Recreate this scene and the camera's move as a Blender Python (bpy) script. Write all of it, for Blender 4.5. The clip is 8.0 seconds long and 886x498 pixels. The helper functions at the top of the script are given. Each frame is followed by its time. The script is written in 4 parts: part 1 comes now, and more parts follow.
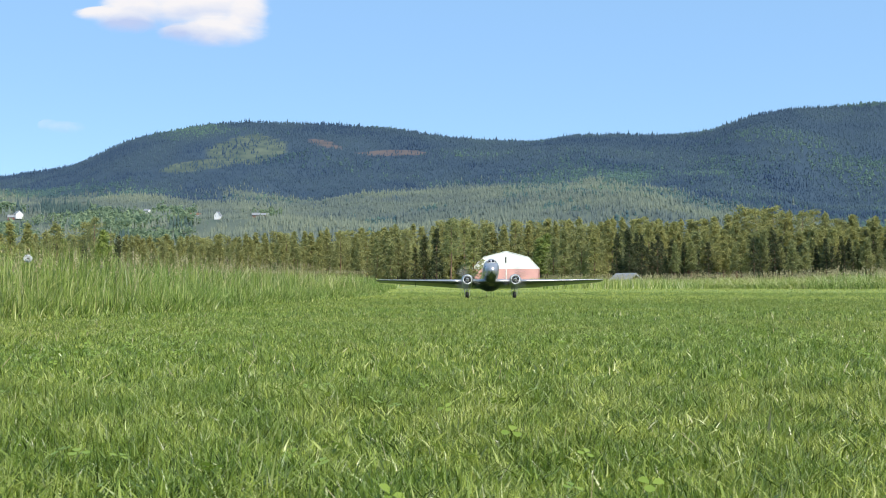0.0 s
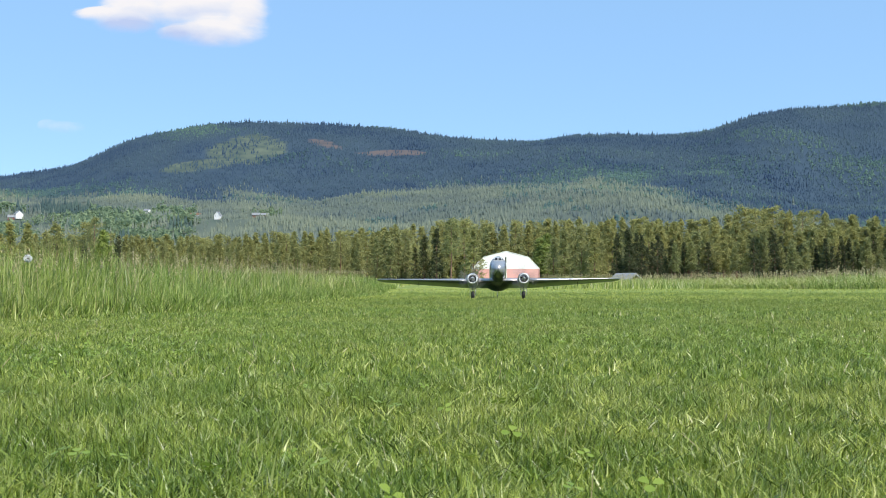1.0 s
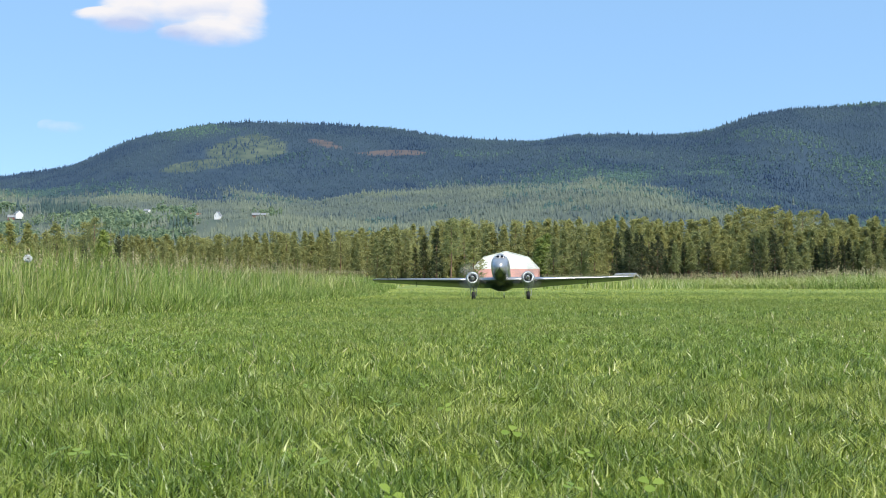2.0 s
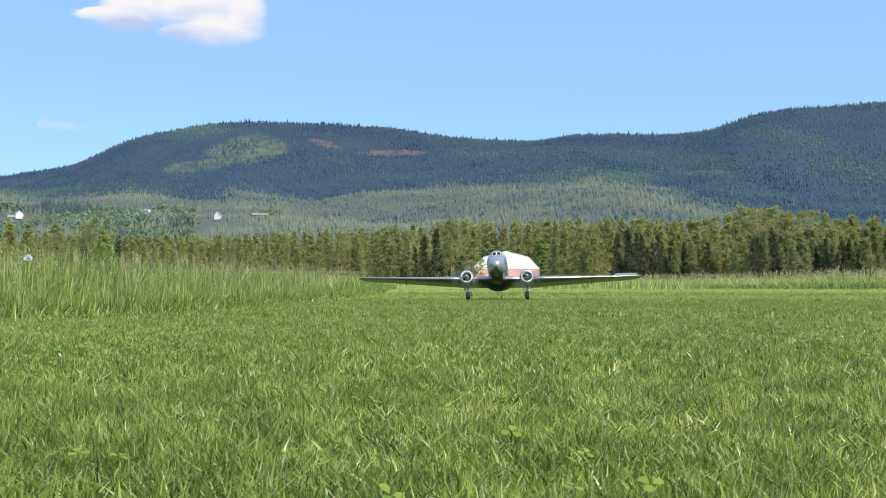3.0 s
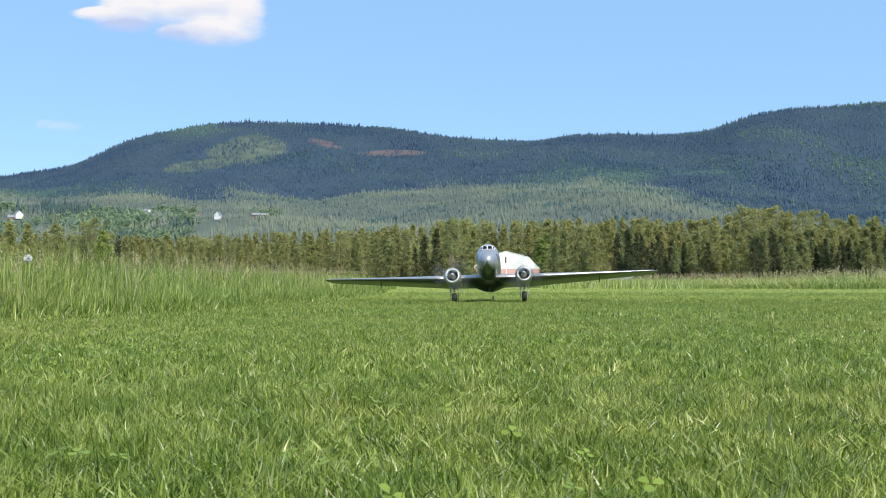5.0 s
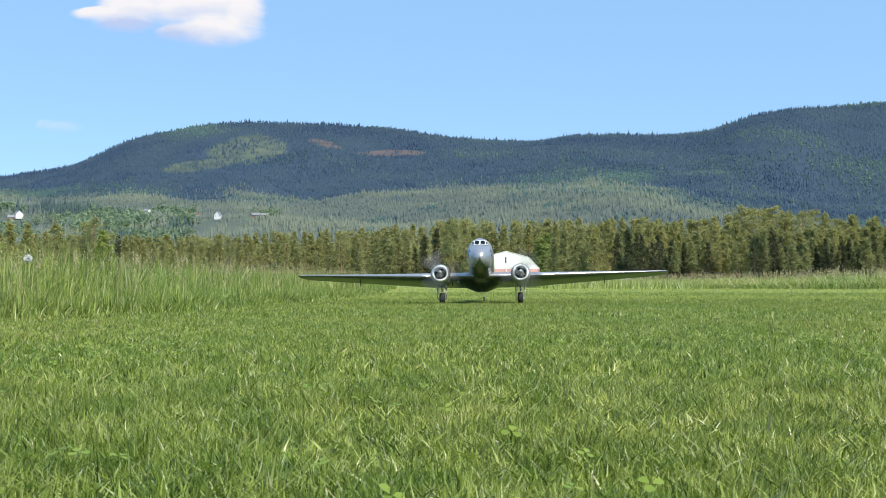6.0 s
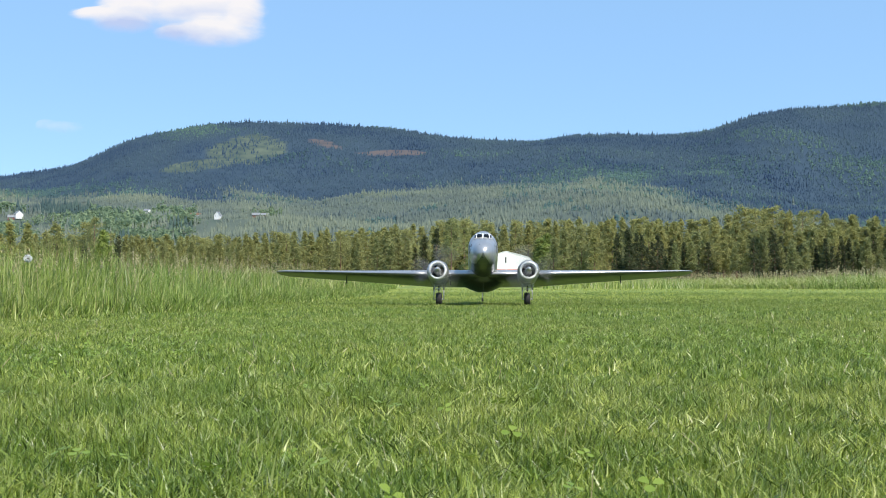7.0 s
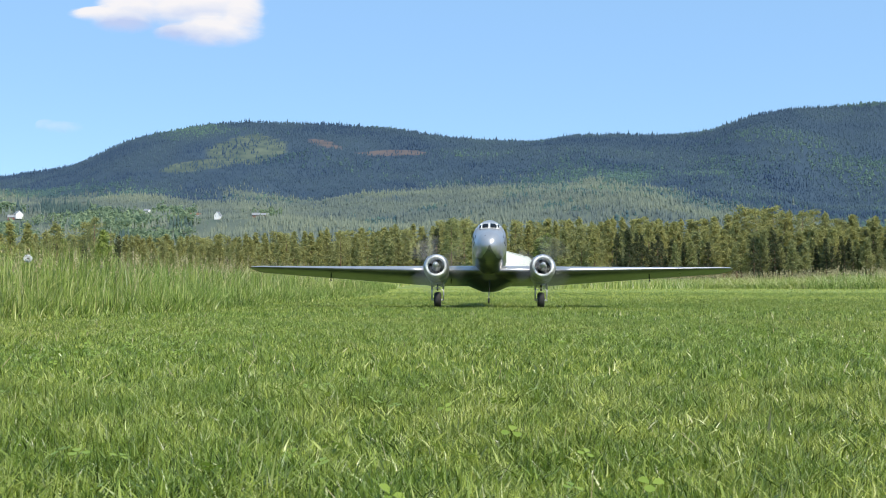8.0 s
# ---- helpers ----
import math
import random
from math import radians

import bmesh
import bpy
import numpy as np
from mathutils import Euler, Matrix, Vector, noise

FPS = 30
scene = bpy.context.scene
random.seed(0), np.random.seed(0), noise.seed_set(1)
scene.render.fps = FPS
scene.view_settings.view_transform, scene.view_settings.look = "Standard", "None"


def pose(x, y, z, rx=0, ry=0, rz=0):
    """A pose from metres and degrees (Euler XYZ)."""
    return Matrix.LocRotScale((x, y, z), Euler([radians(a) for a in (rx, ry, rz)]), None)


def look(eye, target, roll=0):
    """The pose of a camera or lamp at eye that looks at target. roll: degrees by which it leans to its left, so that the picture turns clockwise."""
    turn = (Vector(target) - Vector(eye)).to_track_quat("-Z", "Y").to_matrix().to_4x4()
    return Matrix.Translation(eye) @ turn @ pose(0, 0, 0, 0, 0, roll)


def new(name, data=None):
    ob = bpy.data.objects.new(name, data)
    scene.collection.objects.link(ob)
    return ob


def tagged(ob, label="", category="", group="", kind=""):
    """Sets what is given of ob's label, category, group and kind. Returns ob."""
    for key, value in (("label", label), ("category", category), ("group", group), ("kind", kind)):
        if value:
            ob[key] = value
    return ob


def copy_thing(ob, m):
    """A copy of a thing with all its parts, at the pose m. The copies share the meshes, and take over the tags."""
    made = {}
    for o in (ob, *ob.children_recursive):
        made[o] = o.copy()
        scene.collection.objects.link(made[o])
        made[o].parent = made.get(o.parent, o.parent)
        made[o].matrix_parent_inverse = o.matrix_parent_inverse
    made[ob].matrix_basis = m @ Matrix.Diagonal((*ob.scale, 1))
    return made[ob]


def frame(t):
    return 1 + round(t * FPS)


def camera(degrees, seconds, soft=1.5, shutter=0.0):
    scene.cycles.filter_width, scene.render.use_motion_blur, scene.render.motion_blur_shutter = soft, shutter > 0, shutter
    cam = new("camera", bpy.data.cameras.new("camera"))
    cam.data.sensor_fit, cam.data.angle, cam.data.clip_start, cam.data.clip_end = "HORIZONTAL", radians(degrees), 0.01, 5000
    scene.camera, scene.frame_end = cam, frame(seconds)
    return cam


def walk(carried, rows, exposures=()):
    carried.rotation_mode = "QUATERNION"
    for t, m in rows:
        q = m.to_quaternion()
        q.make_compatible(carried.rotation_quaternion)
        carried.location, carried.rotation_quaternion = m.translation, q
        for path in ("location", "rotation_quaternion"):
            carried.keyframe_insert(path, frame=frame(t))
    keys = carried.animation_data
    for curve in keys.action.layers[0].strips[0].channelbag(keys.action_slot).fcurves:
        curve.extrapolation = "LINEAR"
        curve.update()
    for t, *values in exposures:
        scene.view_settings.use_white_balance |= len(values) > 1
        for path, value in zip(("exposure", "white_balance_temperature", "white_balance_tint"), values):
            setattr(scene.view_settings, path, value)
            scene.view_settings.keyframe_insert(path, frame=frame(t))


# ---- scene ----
# ---------- camera: it stands still, low in the mown grass ----------
EYE = (0.0, 0.0, 0.125)
cam = camera(48, 8.0, soft=1.02, shutter=0.9)
cam.data.dof.use_dof, cam.data.dof.focus_distance, cam.data.dof.aperture_fstop = True, 4.0, 64.0
STAND = pose(*EYE, 92.37, 0, 0)
walk(cam, [(0.0, STAND), (8.0, STAND)], exposures=[(0.0, 0.41), (8.0, 0.41)])

# ---------- world and sun ----------
SUN_TO = Vector((0.38, -0.54, 0.75)).normalized()
world = bpy.data.worlds.new("sky")
scene.world = world
world.use_nodes = True
wn = world.node_tree
sky = wn.nodes.new("ShaderNodeTexSky")
sky.sky_type = 'NISHITA'
sky.sun_disc = False
sky.sun_elevation = math.asin(SUN_TO.z)
sky.sun_rotation = math.atan2(SUN_TO.x, SUN_TO.y)
sky.altitude = 1500
sky.air_density = 0.8
sky.dust_density = 0.0
sky.ozone_density = 3.0
wn.nodes["Background"].inputs[1].default_value = 0.14
even = wn.nodes.new("ShaderNodeMix")     # thin bright haze evens out the blue
even.data_type = 'RGBA'
even.inputs[0].default_value = 0.62
even.inputs[7].default_value = (2.10, 3.82, 6.0, 1)
wn.links.new(sky.outputs[0], even.inputs[6])
wn.links.new(even.outputs[2], wn.nodes["Background"].inputs[0])
sun = new("sun", bpy.data.lights.new("sun", 'SUN'))
sun.data.energy = 4.2
sun.data.angle = radians(0.5)
sun.data.color = (1.0, 0.94, 0.84)
sun.matrix_basis = look((60, -90, 120), (60 - SUN_TO.x, -90 - SUN_TO.y, 120 - SUN_TO.z))


# ---------- materials ----------
class Mat:
    """A node material with a few shorthands."""

    def __init__(self, name, rough=0.7, metal=0.0, spec=0.5):
        self.m = bpy.data.materials.new(name)
        self.m.use_nodes = True
        self.t = self.m.node_tree
        self.p = self.t.nodes["Principled BSDF"]
        self.p.inputs["Roughness"].default_value = rough
        self.p.inputs["Metallic"].default_value = metal
        self.p.inputs["Specular IOR Level"].default_value = spec

    def node(self, kind, **values):
        n = self.t.nodes.new(kind)
        for k, v in values.items():
            n.inputs[k].default_value = v
        return n

    def link(self, a, b):
        self.t.links.new(a, b)

    def coord(self, kind="Object"):
        return self.t.nodes.new("ShaderNodeTexCoord").outputs[kind]

    def noise(self, scale, detail=4.0, kind="Object", stretch=None):
        n = self.node("ShaderNodeTexNoise", Scale=scale, Detail=detail)
        c = self.coord(kind)
        if stretch:
            mp = self.t.nodes.new("ShaderNodeMapping")
            mp.inputs["Scale"].default_value = stretch
            self.link(c, mp.inputs[0])
            c = mp.outputs[0]
        self.link(c, n.inputs["Vector"])
        return n.outputs[0]

    def ramp(self, fac, stops):
        r = self.t.nodes.new("ShaderNodeValToRGB")
        e = r.color_ramp.elements
        while len(e) < len(stops):
            e.new(0.5)
        for el, (pos, col) in zip(e, stops):
            el.position, el.color = pos, (*col, 1)
        self.link(fac, r.inputs[0])
        return r.outputs[0]

    def mix(self, fac, a, b, mode='MIX'):
        n = self.t.nodes.new("ShaderNodeMix")
        n.data_type, n.blend_type = 'RGBA', mode
        for val, slot in ((fac, n.inputs[0]), (a, n.inputs[6]), (b, n.inputs[7])):
            if hasattr(val, "is_output"):
                self.link(val, slot)
            elif isinstance(val, tuple):
                slot.default_value = (*val, 1)
            else:
                slot.default_value = val
        return n.outputs[2]

    def color(self, out):
        if isinstance(out, tuple):
            self.p.inputs["Base Color"].default_value = (*out, 1)
        else:
            self.link(out, self.p.inputs["Base Color"])

    def bump(self, fac, strength=0.3, distance=0.01):
        b = self.node("ShaderNodeBump", Strength=strength, Distance=distance)
        self.link(fac, b.inputs["Height"])
        self.link(b.outputs[0], self.p.inputs["Normal"])

    def island(self):
        return self.t.nodes.new("ShaderNodeNewGeometry").outputs["Random Per Island"]

    def per_object(self):
        return self.t.nodes.new("ShaderNodeObjectInfo").outputs["Random"]

    def leaf(self, colour, share=0.35):
        """Lets part of the light through, as thin leaves do."""
        tr = self.t.nodes.new("ShaderNodeBsdfTranslucent")
        mx = self.t.nodes.new("ShaderNodeMixShader")
        mx.inputs[0].default_value = share
        self.link(colour, tr.inputs[0])
        self.link(self.p.outputs[0], mx.inputs[1])
        self.link(tr.outputs[0], mx.inputs[2])
        self.link(mx.outputs[0], self.t.nodes["Material Output"].inputs[0])


def grass_material(name, stops, big, rough=0.45, share=0.35, patch=0.9, tuft=0.0):
    g = Mat(name, rough, 0.0, 0.5)
    base = g.ramp(g.island(), stops)
    tone = g.ramp(g.noise(patch, 3.0), [(0.35, big[0]), (0.65, big[1])])
    col = g.mix(0.75, base, tone, 'MULTIPLY')
    if tuft:
        col = g.mix(0.8, col, g.ramp(g.noise(tuft, 2.0), [(0.40, (0.56, 0.68, 0.48)), (0.60, (1.20, 1.14, 1.18))]), 'MULTIPLY')
    g.color(col)
    g.leaf(col, share)
    return g.m


M_LAWN = grass_material("lawn_blades", [(0.0, (0.055, 0.080, 0.010)), (0.36, (0.235, 0.30, 0.050)), (0.72, (0.40, 0.455, 0.105)),
                                        (0.97, (0.50, 0.53, 0.20)), (1.0, (0.72, 0.68, 0.45))],
                        ((0.72, 0.85, 0.72), (1.14, 1.06, 1.0)), rough=0.34, share=0.34, tuft=14.0)
M_PALE_LAWN = grass_material("pale_lawn_blades", [(0.0, (0.40, 0.45, 0.09)), (0.6, (0.52, 0.56, 0.13)), (1.0, (0.62, 0.62, 0.22))],
                             ((0.9, 0.95, 0.85), (1.1, 1.05, 1.0)), patch=0.25)
M_TALL = grass_material("meadow_blades", [(0.0, (0.08, 0.125, 0.022)), (0.4, (0.185, 0.27, 0.05)), (0.78, (0.31, 0.40, 0.095)),
                                          (1.0, (0.54, 0.54, 0.25))], ((0.85, 0.95, 0.8), (1.15, 1.05, 0.95)), share=0.28, patch=0.6)
M_FIELD = grass_material("field_grass", [(0.0, (0.20, 0.26, 0.05)), (0.5, (0.34, 0.41, 0.10)), (0.8, (0.53, 0.54, 0.22)), (1.0, (0.72, 0.66, 0.40))],
                         ((0.8, 0.92, 0.8), (1.15, 1.05, 1.0)), patch=0.35)
M_CLOVER = grass_material("clover", [(0.0, (0.19, 0.28, 0.03)), (1.0, (0.30, 0.38, 0.06))], ((0.85, 0.95, 0.8), (1.1, 1.05, 1.0)))
M_STRAW = grass_material("seed_heads", [(0.0, (0.40, 0.34, 0.17)), (1.0, (0.58, 0.50, 0.30))], ((0.9, 0.9, 0.9), (1.1, 1.1, 1.0)))


def ground_material(name, a, b, c, scale):
    g = Mat(name, 0.95, 0.0, 0.1)
    n1 = g.noise(scale, 6.0)
    n2 = g.noise(scale * 0.06, 3.0)
    col = g.mix(n2, g.ramp(n1, [(0.3, a), (0.5, b), (0.72, c)]), b)
    g.color(col)
    g.bump(n1, 0.6, 0.03)
    return g.m


M_SOIL = ground_material("lawn_ground", (0.05, 0.08, 0.014), (0.10, 0.15, 0.025), (0.18, 0.23, 0.05), 60.0)
M_MEADOW = ground_material("meadow_ground", (0.14, 0.18, 0.045), (0.20, 0.25, 0.065), (0.27, 0.31, 0.10), 6.0)
# Near-black floor of the wood, with the trees' shade put into its colour.
M_SHADED_FLOOR = ground_material("forest_floor", (0.018, 0.03, 0.015), (0.03, 0.05, 0.022), (0.05, 0.07, 0.03), 0.05)


def hazed_slope_material():
    """Forest floor, grassy clearings and bare felled ground, by the land's cover, with haze blue mixed in."""
    g = Mat("wooded_slope", 0.95, 0.0, 0.1)
    n = g.noise(0.03, 6.0)
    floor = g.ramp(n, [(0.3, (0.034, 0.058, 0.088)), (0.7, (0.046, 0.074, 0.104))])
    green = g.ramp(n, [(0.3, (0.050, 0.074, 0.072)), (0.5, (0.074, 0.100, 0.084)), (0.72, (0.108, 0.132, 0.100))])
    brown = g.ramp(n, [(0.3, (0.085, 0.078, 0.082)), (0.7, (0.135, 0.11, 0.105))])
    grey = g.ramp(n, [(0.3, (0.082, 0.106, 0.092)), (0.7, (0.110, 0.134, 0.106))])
    for name, col in (("lower", grey), ("clearing", green), ("felled", brown)):
        at = g.t.nodes.new("ShaderNodeAttribute")
        at.attribute_name = name
        r = g.node("ShaderNodeMapRange")
        r.inputs[1].default_value, r.inputs[2].default_value = 0.1, 0.9
        g.link(at.outputs["Fac"], r.inputs[0])
        floor = g.mix(r.outputs[0], floor, col)
    g.color(floor)
    return g.m


M_HAZED_SLOPE = hazed_slope_material()


def foliage(name, stops, share=0.2):
    g = Mat(name, 0.85, 0.0, 0.08)
    base = g.ramp(g.island(), stops)
    tone = g.ramp(g.per_object(), [(0.0, (0.82, 0.86, 0.85)), (0.5, (1.0, 1.0, 1.0)), (1.0, (1.16, 1.10, 0.95))])
    col = g.mix(0.9, base, tone, 'MULTIPLY')
    g.color(col)
    g.leaf(col, share)
    return g.m


M_PINE = foliage("pine_needles", [(0.0, (0.315, 0.33, 0.14)), (0.5, (0.35, 0.36, 0.155)), (1.0, (0.39, 0.39, 0.17))], 0.5)
M_SPRUCE = foliage("spruce_needles", [(0.0, (0.07, 0.085, 0.05)), (0.5, (0.10, 0.115, 0.06)), (1.0, (0.14, 0.155, 0.075))], 0.35)
M_BIRCH = foliage("birch_leaves", [(0.0, (0.22, 0.28, 0.08)), (0.5, (0.28, 0.34, 0.095)), (1.0, (0.35, 0.40, 0.12))], 0.45)


# Tree colours shifted towards blue, standing in for haze across the valley.
def hazed_forest(name, stops):
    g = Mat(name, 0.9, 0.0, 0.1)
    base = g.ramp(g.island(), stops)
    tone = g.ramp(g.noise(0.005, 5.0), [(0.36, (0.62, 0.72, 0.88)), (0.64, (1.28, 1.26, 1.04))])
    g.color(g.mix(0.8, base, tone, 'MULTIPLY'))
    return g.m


# The upper spruce is also darkened in place of a cloud's shadow.
M_HAZED_SPRUCE = hazed_forest("distant_spruce", [(0.0, (0.041, 0.068, 0.104)), (0.6, (0.047, 0.077, 0.112)), (1.0, (0.058, 0.092, 0.122))])
M_HAZED_MIXED = hazed_forest("distant_mixed_wood", [(0.0, (0.106, 0.130, 0.118)), (0.6, (0.120, 0.146, 0.126)), (1.0, (0.144, 0.168, 0.140))])
M_HAZED_GROVE = hazed_forest("slope_spruce", [(0.0, (0.048, 0.078, 0.078)), (0.6, (0.058, 0.090, 0.086)), (1.0, (0.072, 0.106, 0.094))])
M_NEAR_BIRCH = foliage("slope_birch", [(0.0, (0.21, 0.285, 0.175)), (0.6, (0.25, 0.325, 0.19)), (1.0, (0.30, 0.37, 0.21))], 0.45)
M_HAZED_BIRCH = hazed_forest("distant_birch", [(0.0, (0.054, 0.094, 0.104)), (0.6, (0.064, 0.110, 0.108)), (1.0, (0.082, 0.134, 0.112))])

_b = Mat("pine_bark", 0.9)
_b.color(_b.ramp(_b.noise(3.0, 6.0, stretch=(1, 1, 0.25)), [(0.3, (0.14, 0.09, 0.065)), (0.55, (0.28, 0.165, 0.11)), (0.75, (0.40, 0.235, 0.15))]))
M_BARK = _b.m


def metal_material(name, a, b):
    g = Mat(name, 0.3, 0.62, 0.5)
    n = g.noise(9.0, 5.0)
    g.color(g.ramp(n, [(0.3, a), (0.7, b)]))
    r = g.node("ShaderNodeMapRange")
    r.inputs[3].default_value, r.inputs[4].default_value = 0.24, 0.36
    g.link(g.noise(25.0, 3.0), r.inputs[0])
    g.link(r.outputs[0], g.p.inputs["Roughness"])
    g.bump(g.noise(40.0, 2.0), 0.04, 0.002)
    return g.m


M_METAL = metal_material("silver_skin", (0.40, 0.40, 0.41), (0.48, 0.48, 0.49))
M_COWL = metal_material("satin_grey_cowling", (0.40, 0.405, 0.415), (0.47, 0.475, 0.485))
# Darker copy of the skin metal: the ground's dim reflection put into its colour.
M_REFLECTED_BELLY = metal_material("dull_grey_underside", (0.15, 0.155, 0.16), (0.22, 0.225, 0.23))


def plain(name, a, b, rough, metal=0.0, scale=20.0, bump=0.1, spec=0.5):
    g = Mat(name, rough, metal, spec)
    n = g.noise(scale, 4.0)
    g.color(g.ramp(n, [(0.3, a), (0.7, b)]))
    if bump:
        g.bump(n, bump, 0.004)
    return g.m


M_RING = plain("bright_cowl_ring", (0.86, 0.86, 0.86), (0.92, 0.92, 0.92), 0.5, 0.0, bump=0.02)
M_DARK = plain("dark_engine_bay", (0.012, 0.012, 0.013), (0.03, 0.03, 0.032), 0.7)
M_CYL = plain("engine_cylinder_grey", (0.02, 0.02, 0.024), (0.045, 0.045, 0.05), 0.5, 0.4, 80.0)
M_RUBBER = plain("black_rubber", (0.012, 0.012, 0.013), (0.028, 0.027, 0.026), 0.75, 0.0, 60.0)
M_STEEL = plain("grey_steel_tube", (0.44, 0.45, 0.45), (0.54, 0.54, 0.55), 0.5, 0.4, 50.0)
M_BLADE = plain("satin_grey_blade", (0.16, 0.16, 0.165), (0.22, 0.22, 0.225), 0.4, 0.3)
M_GLASS_DARK = plain("dark_cockpit_glass", (0.008, 0.010, 0.013), (0.015, 0.018, 0.022), 0.12, 0.0, 5.0, 0.0, 0.25)
M_ANTI_GLARE = plain("dark_line_paint", (0.02, 0.022, 0.03), (0.04, 0.042, 0.05), 0.5)
M_TENT_WHITE = plain("white_tarpaulin", (0.88, 0.88, 0.87), (0.93, 0.93, 0.92), 0.55, 0.0, 0.8, 0.2)
M_TENT_RED = plain("faded_red_tarpaulin", (0.70, 0.36, 0.34), (0.78, 0.43, 0.40), 0.6, 0.0, 0.9, 0.2)
M_WHITE_WOOD = plain("white_painted_board", (0.72, 0.72, 0.70), (0.84, 0.84, 0.82), 0.6, 0.0, 1.5, 0.1)
M_RED_WOOD = plain("red_painted_board", (0.20, 0.055, 0.06), (0.28, 0.08, 0.08), 0.7, 0.0, 1.5, 0.1)
M_BROWN_WOOD = plain("brown_stained_board", (0.12, 0.07, 0.045), (0.2, 0.12, 0.08), 0.8, 0.0, 1.5, 0.1)
M_ROOF_GREY = plain("grey_roof_sheet", (0.17, 0.18, 0.19), (0.28, 0.29, 0.30), 0.6, 0.0, 2.0, 0.2)
M_PANE = plain("house_window_glass", (0.03, 0.035, 0.045), (0.05, 0.055, 0.07), 0.08, 0.0, 2.0, 0.0, 0.8)
M_FLUFF = plain("white_seed_fluff", (0.7, 0.7, 0.68), (0.82, 0.82, 0.8), 0.9, 0.0, 300.0, 0.2)


def cloud_material(name, thick, cut):
    g = Mat(name, 1.0, 0.0, 0.0)
    c = g.coord("Generated")
    n = g.node("ShaderNodeTexNoise", Scale=3.2, Detail=8.0, Roughness=0.58)
    mp = g.t.nodes.new("ShaderNodeMapping")
    mp.inputs["Scale"].default_value = (1.7, 0.0, 1.7)
    g.link(c, mp.inputs[0])
    g.link(mp.outputs[0], n.inputs["Vector"])
    n2 = g.node("ShaderNodeTexNoise", Scale=2.6, Detail=6.0)
    g.link(mp.outputs[0], n2.inputs["Vector"])
    at = g.t.nodes.new("ShaderNodeAttribute")
    at.attribute_name = "body"
    add = g.t.nodes.new("ShaderNodeMath")
    add.operation = 'MULTIPLY_ADD'
    add.inputs[1].default_value = 1.7
    g.link(n.outputs[0], add.inputs[0])
    g.link(at.outputs["Fac"], add.inputs[2])
    r = g.node("ShaderNodeMapRange")
    r.interpolation_type = 'SMOOTHSTEP'
    r.inputs[1].default_value, r.inputs[2].default_value = cut - 0.1, cut + 1.25
    r.inputs[4].default_value = thick
    g.link(add.outputs[0], r.inputs[0])
    up = g.t.nodes.new("ShaderNodeAttribute")
    up.attribute_name = "lit"
    mass = g.t.nodes.new("ShaderNodeMath")
    mass.operation = 'MULTIPLY_ADD'
    mass.inputs[1].default_value = 0.75
    half = g.t.nodes.new("ShaderNodeMath")
    half.operation = 'MULTIPLY_ADD'
    half.inputs[1].default_value, half.inputs[2].default_value = 0.75, -0.20
    g.link(n2.outputs[0], half.inputs[0])
    g.link(up.outputs["Fac"], mass.inputs[0])
    g.link(half.outputs[0], mass.inputs[2])
    # White tops and lilac undersides: cloud shading painted into the emission colour.
    tone = g.ramp(mass.outputs[0], [(0.26, (0.56, 0.66, 0.94)), (0.46, (0.80, 0.84, 0.97)), (0.66, (1.0, 0.97, 0.98))])
    em = g.node("ShaderNodeEmission", Strength=0.72)
    g.link(tone, em.inputs[0])
    tr = g.t.nodes.new("ShaderNodeBsdfTransparent")
    mx = g.t.nodes.new("ShaderNodeMixShader")
    g.link(r.outputs[0], mx.inputs[0])
    g.link(tr.outputs[0], mx.inputs[1])
    g.link(em.outputs[0], mx.inputs[2])
    g.link(mx.outputs[0], g.t.nodes["Material Output"].inputs[0])
    return g.m


# ---------- mesh helpers ----------
def finish(name, bm, material, smooth=False):
    me = bpy.data.meshes.new(name)
    bmesh.ops.recalc_face_normals(bm, faces=bm.faces)
    bm.to_mesh(me)
    bm.free()
    me.materials.append(material)
    if smooth:
        me.shade_smooth()
    return me


def part(name, bm, material, parent, label="", m=None, smooth=False):
    """One mesh object under a thing or a part."""
    ob = new(name, finish(name, bm, material, smooth))
    ob.parent = parent
    if m is not None:
        ob.matrix_basis = m
    if label:
        tagged(ob, label)
    return ob


def thing(name, label, category, m=None, group="", kind=""):
    ob = new(name)
    ob.empty_display_size = 0.2
    if m is not None:
        ob.matrix_basis = m
    return tagged(ob, label, category, group, kind)


def array_mesh(name, verts, tris, material, quads=None):
    """A mesh out of numpy arrays."""
    me = bpy.data.meshes.new(name)
    tris = np.asarray(tris, dtype=np.int32).reshape(-1, 3)
    quads = np.zeros((0, 4), dtype=np.int32) if quads is None else np.asarray(quads, dtype=np.int32).reshape(-1, 4)
    me.vertices.add(len(verts))
    me.vertices.foreach_set("co", np.asarray(verts, dtype=np.float32).ravel())
    loops = np.concatenate([tris.ravel(), quads.ravel()])
    me.loops.add(len(loops))
    me.loops.foreach_set("vertex_index", loops)
    me.polygons.add(len(tris) + len(quads))
    starts = np.concatenate([np.arange(len(tris)) * 3, len(tris) * 3 + np.arange(len(quads)) * 4]).astype(np.int32)
    me.polygons.foreach_set("loop_start", starts)
    me.materials.append(material)
    me.update(calc_edges=True)
    me.validate()
    return me


def ring_loft(bm, rings, close=True, cap0=True, cap1=True):
    """Skins a list of rings of equal length."""
    vs = [[bm.verts.new(p) for p in r] for r in rings]
    n = len(vs[0])
